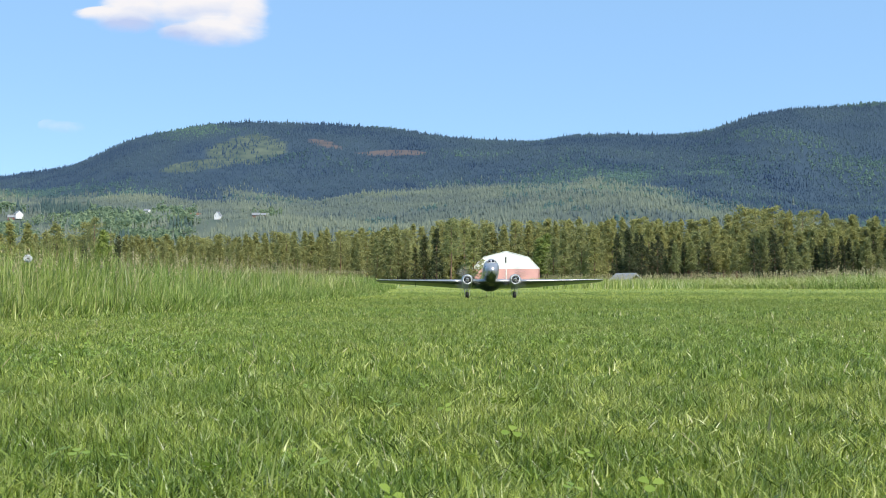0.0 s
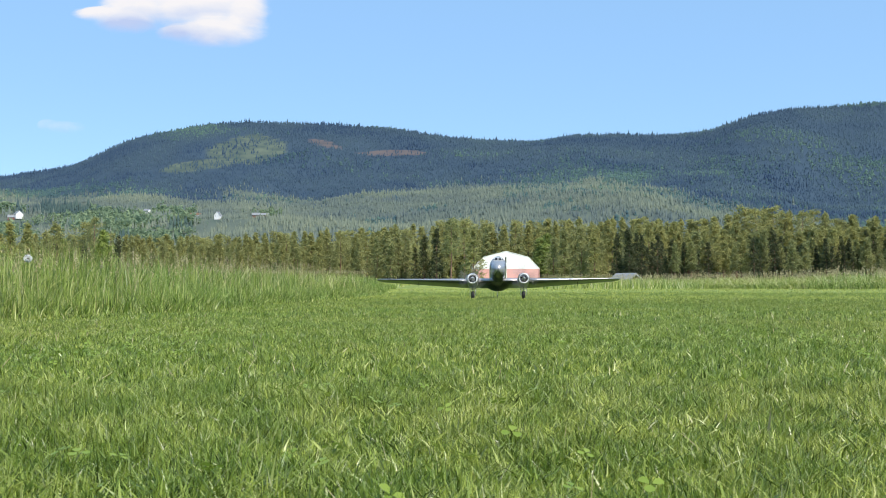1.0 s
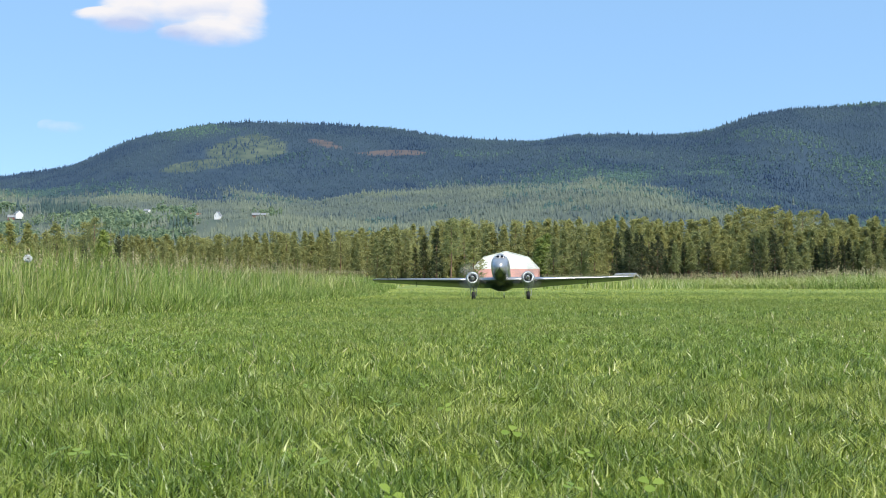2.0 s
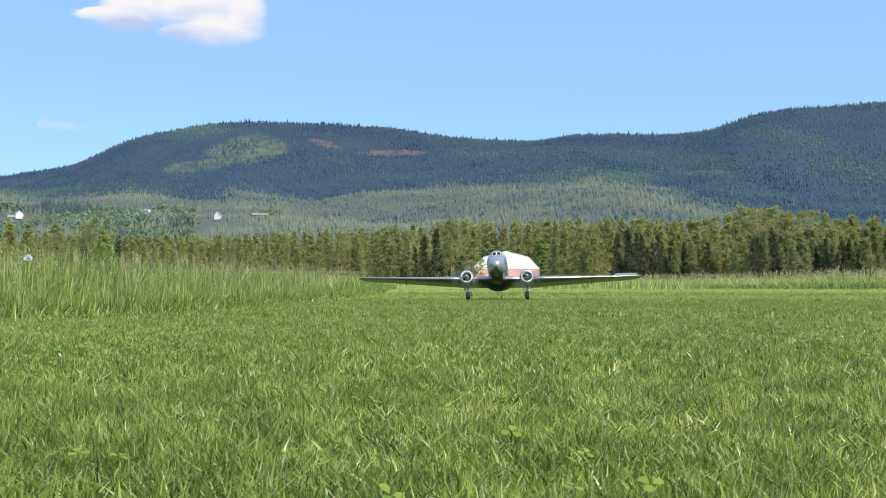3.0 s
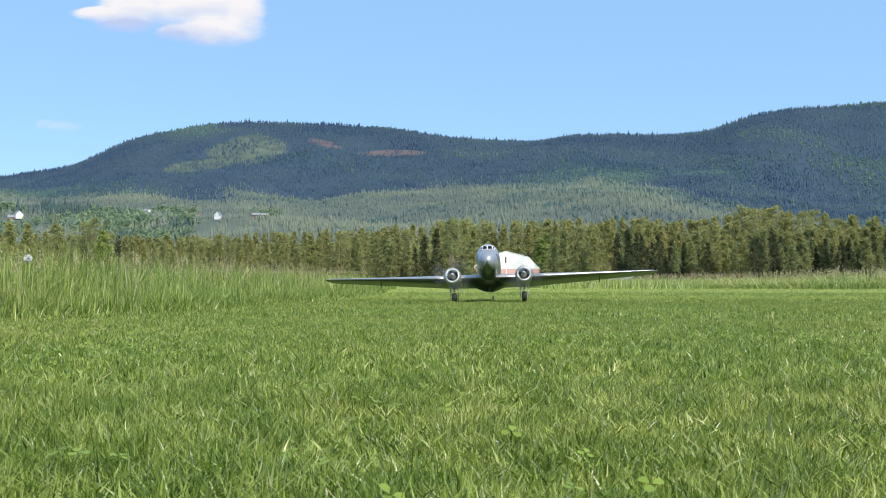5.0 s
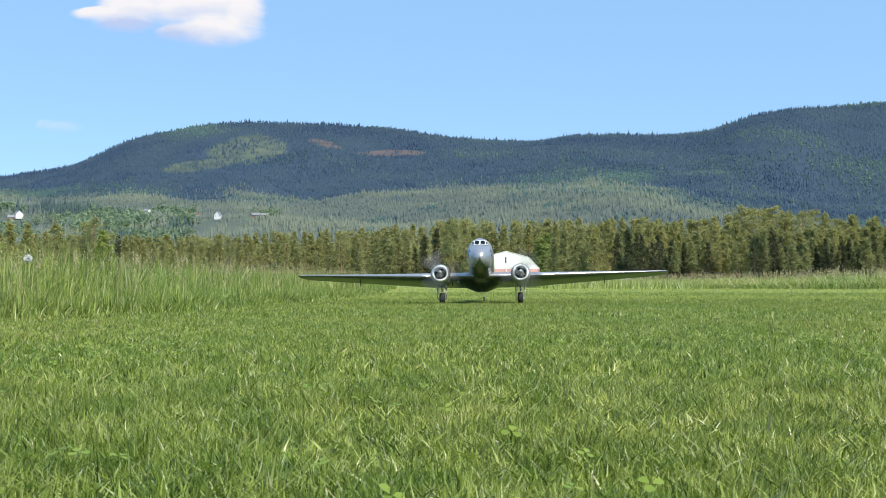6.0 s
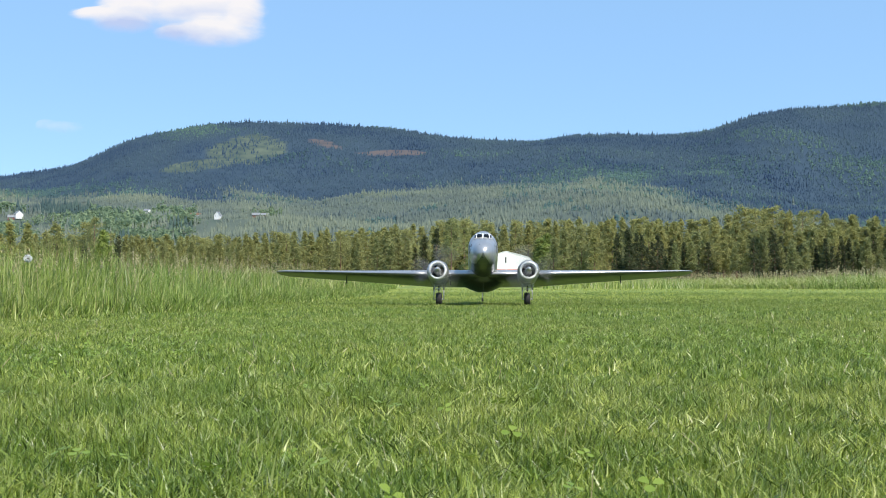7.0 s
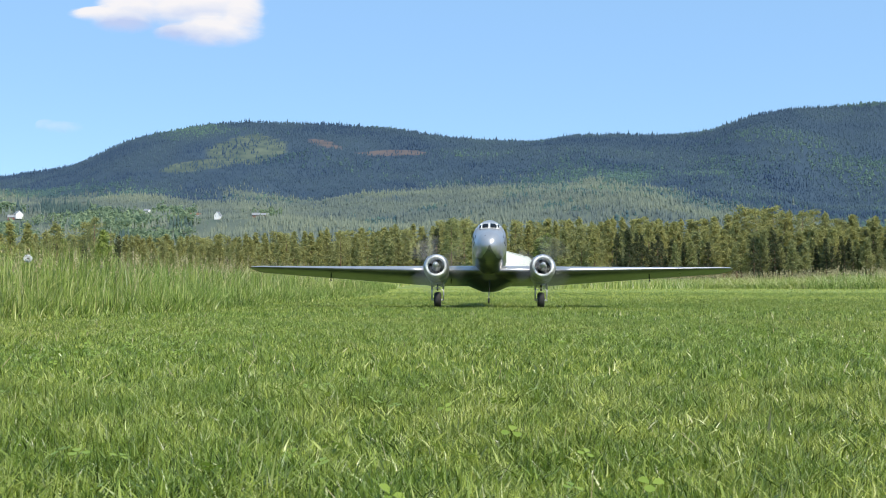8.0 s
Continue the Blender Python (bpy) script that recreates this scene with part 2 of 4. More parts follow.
    for a, b in zip(vs, vs[1:]):
        for i in range(n if close else n - 1):
            j = (i + 1) % n
            bm.faces.new((a[i], a[j], b[j], b[i]))
    if cap0:
        bm.faces.new(vs[0][::-1])
    if cap1:
        bm.faces.new(vs[-1])
    return vs


def tube(bm, a, b, r0, r1=None, n=8):
    """A tapered rod from a to b."""
    a, b = Vector(a), Vector(b)
    r1 = r0 if r1 is None else r1
    q = (b - a).to_track_quat('Z', 'Y')
    rings = []
    for p, r in ((a, r0), (b, r1)):
        rings.append([p + q @ Vector((r * math.cos(k * math.tau / n), r * math.sin(k * math.tau / n), 0)) for k in range(n)])
    ring_loft(bm, rings)


def turned(bm, profile, n=32, axis='Y', cap0=True, cap1=True, at=(0, 0, 0)):
    """A body turned about an axis; the profile is (along, radius)."""
    rings = []
    for s, r in profile:
        ring = []
        for k in range(n):
            a = k * math.tau / n
            u, v = r * math.cos(a), r * math.sin(a)
            p = (u, s, v) if axis == 'Y' else ((s, u, v) if axis == 'X' else (u, v, s))
            ring.append((p[0] + at[0], p[1] + at[1], p[2] + at[2]))
        rings.append(ring)
    ring_loft(bm, rings, cap0=cap0, cap1=cap1)


def box(bm, x0, x1, y0, y1, z0, z1, bevel=0.0):
    r = bmesh.ops.create_cube(bm, size=1.0, matrix=Matrix.Translation(((x0 + x1) / 2, (y0 + y1) / 2, (z0 + z1) / 2))
                              @ Matrix.Diagonal((x1 - x0, y1 - y0, z1 - z0, 1)))
    if bevel:
        es = list({e for v in r["verts"] for e in v.link_edges})
        bmesh.ops.bevel(bm, geom=es, offset=bevel, segments=2, affect='EDGES')


# ---------- the lie of the land ----------
RNG = np.random.default_rng(7)


def smooth01(x):
    x = np.clip(x, 0.0, 1.0)
    return x * x * (3 - 2 * x)


def ground_z(x, y):
    """Height of the field: level by the camera, then rising a little."""
    r = np.hypot(x, y)
    return 0.15 * smooth01((r - 19) / 11.0) + 0.0015 * np.clip(r - 30, 0, 300) + 0.0085 * np.clip(r - 48, 0, 110)


def wave(x, y, size, seed):
    """Soft rolling noise, about -1 to 1."""
    g = np.random.default_rng(seed)
    out = 0.0
    for k in range(9):
        a, p = g.uniform(0, math.tau), g.uniform(0, math.tau)
        f = g.uniform(0.7, 1.9) / size
        out = out + np.sin((x * math.cos(a) + y * math.sin(a)) * f * math.tau / 2 + p)
    return out / 4.5


RIDGE_Y, FOOT_Y = 2900.0, 2000.0
RIDGE_U = (-0.60, -0.445, -0.37, -0.345, -0.32, -0.25, -0.20, -0.10, -0.04, 0.03, 0.10, 0.13, 0.16, 0.23, 0.27, 0.31, 0.34, 0.38, 0.45, 0.60)
RIDGE_S = (0.087, 0.113, 0.124, 0.138, 0.150, 0.1655, 0.170, 0.166, 0.161, 0.151, 0.149, 0.1555, 0.1565, 0.156, 0.160, 0.1755, 0.1825, 0.185, 0.190, 0.192)
FOOT_U = (-0.60, -0.45, -0.13, -0.06, 0.06, 0.16, 0.30, 0.40, 0.60)
FOOT_S = (0.085, 0.090, 0.090, 0.098, 0.106, 0.112, 0.100, 0.088, 0.085)


def soft_line(u, xs, ys):
    """A smooth line through a few heights."""
    return sum(np.interp(u + d, xs, ys) for d in (-0.014, -0.007, 0.0, 0.007, 0.014)) / 5


def hill_z(x, y):
    u = x / y
    ridge = soft_line(u, RIDGE_U, RIDGE_S) * RIDGE_Y
    foot = soft_line(u, FOOT_U, FOOT_S) * FOOT_Y
    low = 0.8 + foot * np.clip((y - 800) / (FOOT_Y - 800), 0, 1)
    rise = (y - FOOT_Y) / (RIDGE_Y - FOOT_Y)
    high = foot + (ridge - foot) * (0.35 * smooth01((rise - 0.08) / 0.92) + 0.65 * np.clip(rise - 0.03, 0, 1) / 0.97)
    z = np.where(y < FOOT_Y, low, high)
    z = np.where(y > RIDGE_Y, ridge - (y - RIDGE_Y) * 0.25, z)
    fade = smooth01((y - 800) / 400) * (1 - 0.8 * smooth01((y - 2500) / 350))
    return z + fade * (13 * wave(x, y, 420, 3) + 6 * wave(x, y, 150, 4))


def in_clearing(x, y, z):
    """Felled and replanted slope on the left hill."""
    u, s = x / y, z / y
    a = ((u + 0.197) / 0.040) ** 2 + ((s - 0.143) / 0.0155) ** 2 < 1 + 0.55 * wave(x, y, 130, 8)
    b = ((u + 0.245) / 0.045) ** 2 + ((s - 0.126 - 0.12 * (u + 0.245)) / 0.0055) ** 2 < 1 + 0.4 * wave(x, y, 110, 9)
    return a | b


def in_felled(x, y, z):
    """Bare brown strips below the ridge."""
    u, s = x / y, z / y
    a = ((u + 0.053) / 0.037) ** 2 + ((s - 0.1385) / 0.003) ** 2 < 1 + 0.3 * wave(x, y, 60, 10)
    b = ((u + 0.121) / 0.016) ** 2 + ((s - 0.148 + 0.25 * (u + 0.121)) / 0.0035) ** 2 < 1
    return a | b


def in_pasture(x, y, z):
    """Open grassland round the houses."""
    land = ((x / y + 0.413) / 0.022) ** 2 + ((z / y - 0.066) / 0.006) ** 2 < 1 + 0.4 * wave(x, y, 60, 33)
    for u, d in HOMES:
        land = land | (np.abs(x - u * d) < 9) & (y > d - 25) & (y < d + 8)
    return land


def lower_wood(x, y, ragged=0.0):
    """The grey-green wood of the lower slope; the spruce above is also darkened for cloud shade."""
    return y + 130 * wave(x, y, 260, 37) + ragged < np.interp(x / y, (-0.5, -0.36, -0.28, -0.1, 0.08, 0.16, 0.25, 0.45), (2300, 2220, 2020, 2000, 2150, 2050, 1750, 1450))


def slope_distance(u, s):
    """How far off the slope stands at that height to distance."""
    ys = np.arange(500.0, 2900.0, 5.0)
    return float(ys[np.argmax(hill_z(u * ys, ys) / ys >= s)])


HOMES = [(u, slope_distance(u, s)) for u, s in ((-0.4280, 0.0715), (-0.4350, 0.0700), (-0.2983, 0.0765), (-0.2266, 0.0713), (-0.2490, 0.0727), (-0.1840, 0.0727))]


# ---------- ground, hills, forest ----------
def build_ground():
    rs = np.concatenate([[0.0], np.geomspace(0.25, 480, 110)])
    n = 160
    ang = np.linspace(0, math.tau, n, endpoint=False)
    R, A = np.meshgrid(rs, ang, indexing="ij")
    X, Y = R * np.sin(A), R * np.cos(A)
    Z = ground_z(X, Y)
    verts = np.stack([X, Y, Z], -1).reshape(-1, 3)
    i = np.arange(len(rs) - 1)[:, None] * n
    j = np.arange(n)[None, :]
    k = (j + 1) % n
    quads = np.stack([i + j, i + k, i + n + k, i + n + j], -1).reshape(-1, 4)
    me = array_mesh("ground", verts, [], M_SOIL, quads)
    me.materials.append(M_MEADOW)
    me.materials.append(M_SHADED_FLOOR)
    mid = verts[quads].mean(1)
    u, r = mid[:, 0] / np.maximum(mid[:, 1], 1), np.hypot(mid[:, 0], mid[:, 1])
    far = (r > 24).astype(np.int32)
    # Ground within the wood gets the floor colour darkened for shade.
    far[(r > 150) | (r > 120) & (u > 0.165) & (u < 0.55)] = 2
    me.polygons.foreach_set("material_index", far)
    me.shade_smooth()
    return tagged(new("ground", me), "mown grass airstrip and meadow ground", "ground", kind="structure")


def build_hills():
    us = np.linspace(-0.75, 0.75, 190)
    ys = np.concatenate([np.linspace(330, 1900, 70), np.linspace(1915, 3050, 110), np.linspace(3400, 4200, 6)])
    Yg, U = np.meshgrid(ys, us, indexing="ij")
    X = U * Yg
    Z = hill_z(X, Yg)
    verts = np.stack([X, Yg, Z], -1).reshape(-1, 3)
    n = len(us)
    i = np.arange(len(ys) - 1)[:, None] * n
    j = np.arange(n - 1)[None, :]
    quads = np.stack([i + j, i + j + 1, i + n + j + 1, i + n + j], -1).reshape(-1, 4)
    me = array_mesh("hillside", verts, [], M_HAZED_SLOPE, quads)
    high = verts[:, 1] > 1700
    for name, test in (("clearing", in_clearing), ("felled", in_felled)):
        cover = test(*verts.T) & high
        if name == "clearing":
            cover |= in_pasture(*verts.T)
        cover = cover.astype(np.float32)
        me.attributes.new(name, 'FLOAT', 'POINT').data.foreach_set("value", cover)
    me.attributes.new("lower", 'FLOAT', 'POINT').data.foreach_set("value", lower_wood(verts[:, 0], verts[:, 1]).astype(np.float32))
    me.shade_smooth()
    return tagged(new("hillside", me), "long forested hills across the valley", "hill", kind="structure")


def build_unseen_slopes():
    """Unseen wooded slopes, added round the sides and the back to darken the aircraft's reflections."""
    ang = np.linspace(0.72, math.tau - 0.72, 120)
    rs = np.array((330.0, 700, 1100, 1500, 1900, 2300, 2700))
    lift = np.array((0.0, 25, 95, 170, 240, 280, 200))
    R, A = np.meshgrid(rs, ang, indexing="ij")
    X, Y = R * np.sin(A), R * np.cos(A)
    Z = lift[:, None] * (1 + 0.25 * wave(X, Y, 900, 21)) + 1.0
    n = len(ang)
    i = np.arange(len(rs) - 1)[:, None] * n
    j = np.arange(n - 1)[None, :]
    quads = np.stack([i + j, i + j + 1, i + n + j + 1, i + n + j], -1).reshape(-1, 4)
    me = array_mesh("hillside", np.stack([X, Y, Z], -1).reshape(-1, 3), [], M_HAZED_SLOPE, quads)
    me.shade_smooth()
    return tagged(new("hillside", me), "unseen forested slopes added round the back for reflections", "hill", kind="structure")


def far_trees(name, x, y, z, h, r, material, label, sides=4, tiers=2, blunt=0.0):
    """Distant conifers as one body of small tapering crowns."""
    n = len(x)
    verts, tris = [], []
    spin = RNG.uniform(0, math.tau, n)
    base = 0
    for k in range(tiers):
        lo, hi = 0.05 + 0.42 * k, (0.72 if k == 0 and tiers == 2 else 1.0)
        rad = r * (1 - 0.42 * k)
        for s in range(sides):
            a = spin + s * math.tau / sides + k
            wob = RNG.uniform(0.7, 1.25, n)
            verts.append(np.stack([x + rad * wob * np.cos(a), y + rad * wob * np.sin(a), z + h * (lo + RNG.uniform(-.05, .05, n))], -1))
        verts.append(np.stack([x + RNG.uniform(-.1, .1, n) * r, y, z + h * hi], -1))
        ids = np.arange(n)
        for s in range(sides):
            tris.append(np.stack([(base + s) * n + ids, (base + (s + 1) % sides) * n + ids, (base + sides) * n + ids], -1))
        if blunt:
            verts[-1][:, 2] -= h * blunt
        base += sides + 1
    me = array_mesh(name, np.concatenate(verts), np.concatenate(tris), material)
    me.shade_smooth()
    return tagged(new(name, me), label, "forest", kind="stuff")


def leafy_crowns(x, y, z, h, leaves=28):
    """Round leafy crowns on the near slope, each a cloud of small sprays."""
    n = len(x) * leaves
    d = RNG.normal(0, 1, (n, 3))
    d *= (RNG.uniform(0.3, 1, n) ** 0.5 / np.linalg.norm(d, axis=1))[:, None]
    hh = np.repeat(h, leaves)
    c = np.stack([np.repeat(x, leaves), np.repeat(y, leaves), np.repeat(z, leaves) + hh * 0.42], -1) + d * hh[:, None] * np.array((0.32, 0.32, 0.44))
    a, b = RNG.normal(0, 1, (2, n, 3)) * hh[None, :, None] * 0.085
    verts = np.stack([c + a, c - 0.6 * a + b, c - 0.6 * a - b], 1).reshape(-1, 3)
    me = array_mesh("leafy_wood", verts, np.arange(n * 3), M_NEAR_BIRCH)
    return tagged(new("leafy_wood", me), "round green leafy trees about the farms on the slope", "forest", kind="stuff")


def build_wood_inside():
    """Filler trees inside the wood, behind its edge; the planted stand's are coloured dark for shade."""
    n = 2600
    u = RNG.uniform(-0.52, 0.52, n)
    planted = (u > 0.18) & (u < 0.47)
    y = np.where(planted, RNG.uniform(138, 185, n), RNG.uniform(182, 300, n))
    y = np.where(~planted & (RNG.uniform(0, 1, n) < 0.35), RNG.uniform(176, 190, n), y)
    x = u * y
    h = np.where(planted, 6.2, np.interp(u, (-0.5, -0.25, 0.0, 0.15, 0.3, 0.5), (7.4, 7.4, 9.2, 9.6, 10.5, 10.0))) * RNG.uniform(0.7, 1.0, n)
    # Pines of the planted stand take the dark spruce colour in place of shade.
    for k, mat in ((planted, M_SPRUCE), (~planted, M_PINE)):
        far_trees("pine_wood", x[k], y[k], ground_z(x[k], y[k]), h[k], h[k] * RNG.uniform(0.14, 0.2, k.sum()), mat, "filler pines inside the wood, spruce-dark in the planted stand for shade", tiers=2, sides=5)


def build_far_forest():
    n = 76000
    y = np.sqrt(RNG.uniform(1050 ** 2, 2990 ** 2, n))
    x = RNG.uniform(-0.49, 0.49, n) * y
    z = hill_z(x, y)
    bare = (in_clearing(x + RNG.normal(0, 9, n), y + RNG.normal(0, 14, n), z) & (RNG.uniform(0, 1, n) > 0.28) | in_felled(x, y, z) & (RNG.uniform(0, 1, n) > 0.2)) & (y > 1700)
    h = RNG.uniform(6, 12.5, n) * (1 + 0.55 * (RNG.uniform(0, 1, n) > 0.93))
    h = np.where(y > 2860, h * RNG.uniform(0.5, 1.35, n), h)
    open_land = in_pasture(x, y, z) & (RNG.uniform(0, 1, n) > 0.12)
    for u, d in HOMES:
        open_land |= (np.abs(x - u * d) < 12) & (y > d - 40) & (y < d + 12)
        h = np.where((np.abs(x - u * d) < 10) & (y > d - 220) & (y < d), h * 0.5, h)
    leafy = (((x / y - 0.187) / 0.026) ** 2 + ((z / y - 0.113) / 0.008) ** 2 < 1 + RNG.normal(0, 0.5, n)) & (y > 1700)
    leafy |= (wave(x, y, 90, 35) + RNG.normal(0, 0.2, n) > np.where(x / y < -0.25, 0.25, 0.8)) & (y < 1650)
    leafy |= (((x / y + 0.337) / 0.040) ** 2 + ((z / y - 0.066) / 0.009) ** 2 < 1 + RNG.normal(0, 0.3, n)) & (y < 1700)
    groves = (((x / y + 0.378) / 0.030) ** 2 + ((z / y - 0.078) / 0.006) ** 2 < 1 + RNG.normal(0, 0.3, n)) & (y < 1800)
    groves |= (wave(x, y, 80, 39) + RNG.normal(0, 0.15, n) > 0.8) & (x / y < -0.25) & (y < 1650)
    leafy |= (wave(x, y, 260, 36) + RNG.normal(0, 0.3, n) > 0.8) & (y > 1800)
    leafy |= (0.6 * wave(x, y, 330, 43) + RNG.normal(0, 0.5, n) > 0.55) & (x / y > 0.06) & (z / y < 0.135) & (y > 1500)
    lower = lower_wood(x, y, RNG.normal(0, 60, n))
    h = np.where((x / y < -0.25) & (y < 1650), h * 1.25, h)
    free = ~bare & ~open_land
    k = free & groves
    far_trees("spruce_grove", x[k], y[k], z[k] - 1, h[k] * 1.25, h[k] * RNG.uniform(0.2, 0.28, k.sum()), M_HAZED_GROVE, "dark green spruces about the farms on the slope")
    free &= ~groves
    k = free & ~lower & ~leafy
    far_trees("spruce_forest", x[k], y[k], z[k] - 0.34 * h[k], h[k] * 1.12, h[k] * 1.2 * RNG.uniform(0.15, 0.22, k.sum()), M_HAZED_SPRUCE, "spruce forest on the hills, blue for haze and dark for cloud shade")
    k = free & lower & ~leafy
    far_trees("mixed_forest", x[k], y[k], z[k] - 0.34 * h[k], h[k] * 1.12, h[k] * 1.2 * RNG.uniform(0.15, 0.22, k.sum()), M_HAZED_MIXED,
              "grey-green pine and spruce wood on the lower slope, tinted for haze")
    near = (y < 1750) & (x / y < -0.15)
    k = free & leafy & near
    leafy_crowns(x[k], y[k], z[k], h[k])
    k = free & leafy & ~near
    far_trees("leafy_wood", x[k], y[k], z[k] - 0.5, h[k] * 0.8, h[k] * 0.32, M_HAZED_BIRCH, "green leafy wood between the conifers, tinted blue for haze",
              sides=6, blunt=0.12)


# ---------- trees at the edge of the field ----------
def tufts(verts, tris, c, spread, count, size, rng, flat=0.7, level=0.0, slim=0.3):
    """Small pointed tufts of needles or leaves about a centre; level lays them flat."""
    p = np.asarray(c) + rng.normal(0, 1, (count, 3)) * np.asarray(spread)
    a = rng.normal(0, 1, (count, 3))
    a[:, 2] = a[:, 2] * flat + (0.25 if level else 0.6)
    a /= np.linalg.norm(a, axis=1)[:, None]
    b = np.cross(a, rng.normal(0, 1, (count, 3)) * (1 - 0.5 * level) + np.array((0, 0, 2.0 * level)))
    b /= np.linalg.norm(b, axis=1)[:, None]
    s = size * rng.uniform(0.6, 1.4, (count, 1))
    start = sum(len(v) for v in verts)
    verts.append(np.stack([p + b * s * slim - a * s * .4, p - b * s * slim - a * s * .4, p + a * s * 1.05], 1).reshape(-1, 3))
    tris.append(start + np.arange(count * 3).reshape(-1, 3))


TREES = {   # lowest live branch, reach to height, branches, tuft size, name, label
    "pine": (0.46, 0.175, 34, 0.34, "pine_tree", "tall pine with a reddish bare trunk and open crown"),
    "young_pine": (0.06, 0.19, 42, 0.33, "pine_tree", "bushy young pine at the edge of the wood"),
    "planted_pine": (0.32, 0.185, 38, 0.28, "pine_tree", "planted pine with dead lower twigs in a dense stand"),
    "spruce": (0.05, 0.17, 44, 0.27, "spruce_tree", "dark dense spruce at the edge of the wood"),
    "birch": (0.20, 0.19, 44, 0.27, "birch_tree", "light green birch among the pines")}


def make_tree(kind, height, seed):
    """A tree with a tapered, slightly bent trunk with limbs, and a crown of separate leafy sprays."""
    g = np.random.default_rng(seed)
    lowest, wide, count, size, name, label = TREES[kind]
    bm = bmesh.new()
    bend = g.uniform(-0.03, 0.03, 2) * height
    r0 = height * (0.0135 if kind != "birch" else 0.010)
    rings = []
    for k in range(8):
        t = k / 7
        c = Vector((bend[0] * math.sin(t * 3), bend[1] * math.sin(t * 2.3), height * 0.97 * t - 0.15 * (k == 0)))
        r = r0 * (1 - 0.88 * t) * (1.35 if k == 0 else 1)
        rings.append([c + Vector((r * math.cos(s * math.tau / 6), r * math.sin(s * math.tau / 6), 0)) for s in range(6)])
    ring_loft(bm, rings)
    verts, tris = [], []
    lobe, lobe2 = g.uniform(0, math.tau, 2)

    def stem(t):
        return Vector((bend[0] * math.sin(t * 3), bend[1] * math.sin(t * 2.3), height * 0.97 * t))

    for k in range(count):
        # branches sit in uneven whorls, with gaps between them
        f = (k + 0.5) / count
        f = min(0.99, max(0.0, round(f * 11) / 11 * 0.35 + f * 0.65 + g.normal(0, 0.025)))
        t = lowest + (0.98 - lowest) * f
        a = k * 2.4 + g.uniform(-0.6, 0.6)
        if kind == "pine":
            reach = wide * height * math.sqrt(max(0.06, 1 - (1.5 * f - 0.55) ** 2)) * g.uniform(0.5, 1.2)
            rise = -0.10 + 0.6 * f + g.uniform(-0.1, 0.15)
        elif kind == "birch":
            reach = wide * height * (0.45 + 0.6 * math.sin(math.pi * min(1, f * 0.8 + 0.18))) * math.sqrt(max(0.03, 1 - f ** 3)) * g.uniform(0.5, 1.1)
            rise = g.uniform(0.1, 0.6)
        elif kind == "spruce":
            reach = wide * height * (1.06 - f) * g.uniform(0.7, 1.12)
            rise = g.uniform(-0.35, 0.05)
        else:
            reach = wide * height * (1.03 - f ** 1.1) * (0.72 + 0.28 * min(1, f * 4)) * g.uniform(0.5, 1.15)
            rise = -0.05 + 0.55 * f + g.uniform(-0.1, 0.2)
        reach *= 1 + 0.22 * math.sin(2 * a + lobe) + 0.14 * math.sin(a + lobe2)
        base = stem(t)
        end = base + Vector((math.cos(a) * reach, math.sin(a) * reach, reach * rise))
        tube(bm, base, end, r0 * 0.30 * (1.1 - t), 0.008, 3)
        n = 2
        for s in range(n):
            q = 0.42 + 0.66 * (s + 0.5) / n
            c = base.lerp(end, q)
            fan = 0.10 * reach + 0.15
            tufts(verts, tris, c, (fan, fan, 0.09 * reach + 0.13), 17, size * 1.22, g, 0.7, 0.25, 0.3 if kind == "birch" else 0.2)
    tufts(verts, tris, stem(0.985), (0.1, 0.1, 0.22), 16, 0.26, g)
    for k in range(14 if kind in ("pine", "planted_pine") else 0):
        # dead twigs on the bare part of the trunk
        base = stem(g.uniform(0.12, lowest))
        a = g.uniform(0, math.tau)
        reach = g.uniform(0.3, 1.1)
        tube(bm, base, base + Vector((math.cos(a) * reach, math.sin(a) * reach, g.uniform(-0.25, 0.1))), 0.016, 0.005, 3)
    crown_mat = {"spruce": M_SPRUCE, "birch": M_BIRCH}.get(kind, M_PINE)
    top = thing(name, label, "tree", pose(0, 0, 0), "trees at the edge of the wood")
    part("trunk", bm, M_BARK, top, smooth=True)
    cr = new("crown", array_mesh("crown", np.concatenate(verts), np.concatenate(tris), crown_mat))
    cr.parent = top
    return top


def join_trees(places):
    """The rows behind the edge of the wood, as one body of crowns and one of trunks."""
    for which, label, kind_of in ((0, "reddish and grey pine trunks within the wood", "trunk"), (1, "pine crowns within the wood, row behind row", "crown")):
        shapes, by_mat = {}, {}
        for top, x, y, turn, wide, tall in places:
            me = [o for o in top.children if o.name.startswith(kind_of)][0].data
            if me.name not in shapes:
                co = np.empty(len(me.vertices) * 3, np.float32)
                me.vertices.foreach_get("co", co)
                me.calc_loop_triangles()
                tri = np.empty(len(me.loop_triangles) * 3, np.int32)
                me.loop_triangles.foreach_get("vertices", tri)
                shapes[me.name] = co.reshape(-1, 3), tri.reshape(-1, 3)
            co, tri = shapes[me.name]
            c, s = math.cos(turn), math.sin(turn)
            put = np.stack([x + wide * (c * co[:, 0] - s * co[:, 1]), y + wide * (s * co[:, 0] + c * co[:, 1]), float(ground_z(x, y)) + tall * co[:, 2]], -1)
            vs, ts, count = by_mat.setdefault(me.materials[0].name, ([], [], [0]))
            vs.append(put)
            ts.append(tri + count[0])
            count[0] += len(put)
        for name, (vs, ts, _) in by_mat.items():
            me = array_mesh("pine_wood", np.concatenate(vs), np.concatenate(ts), bpy.data.materials[name])
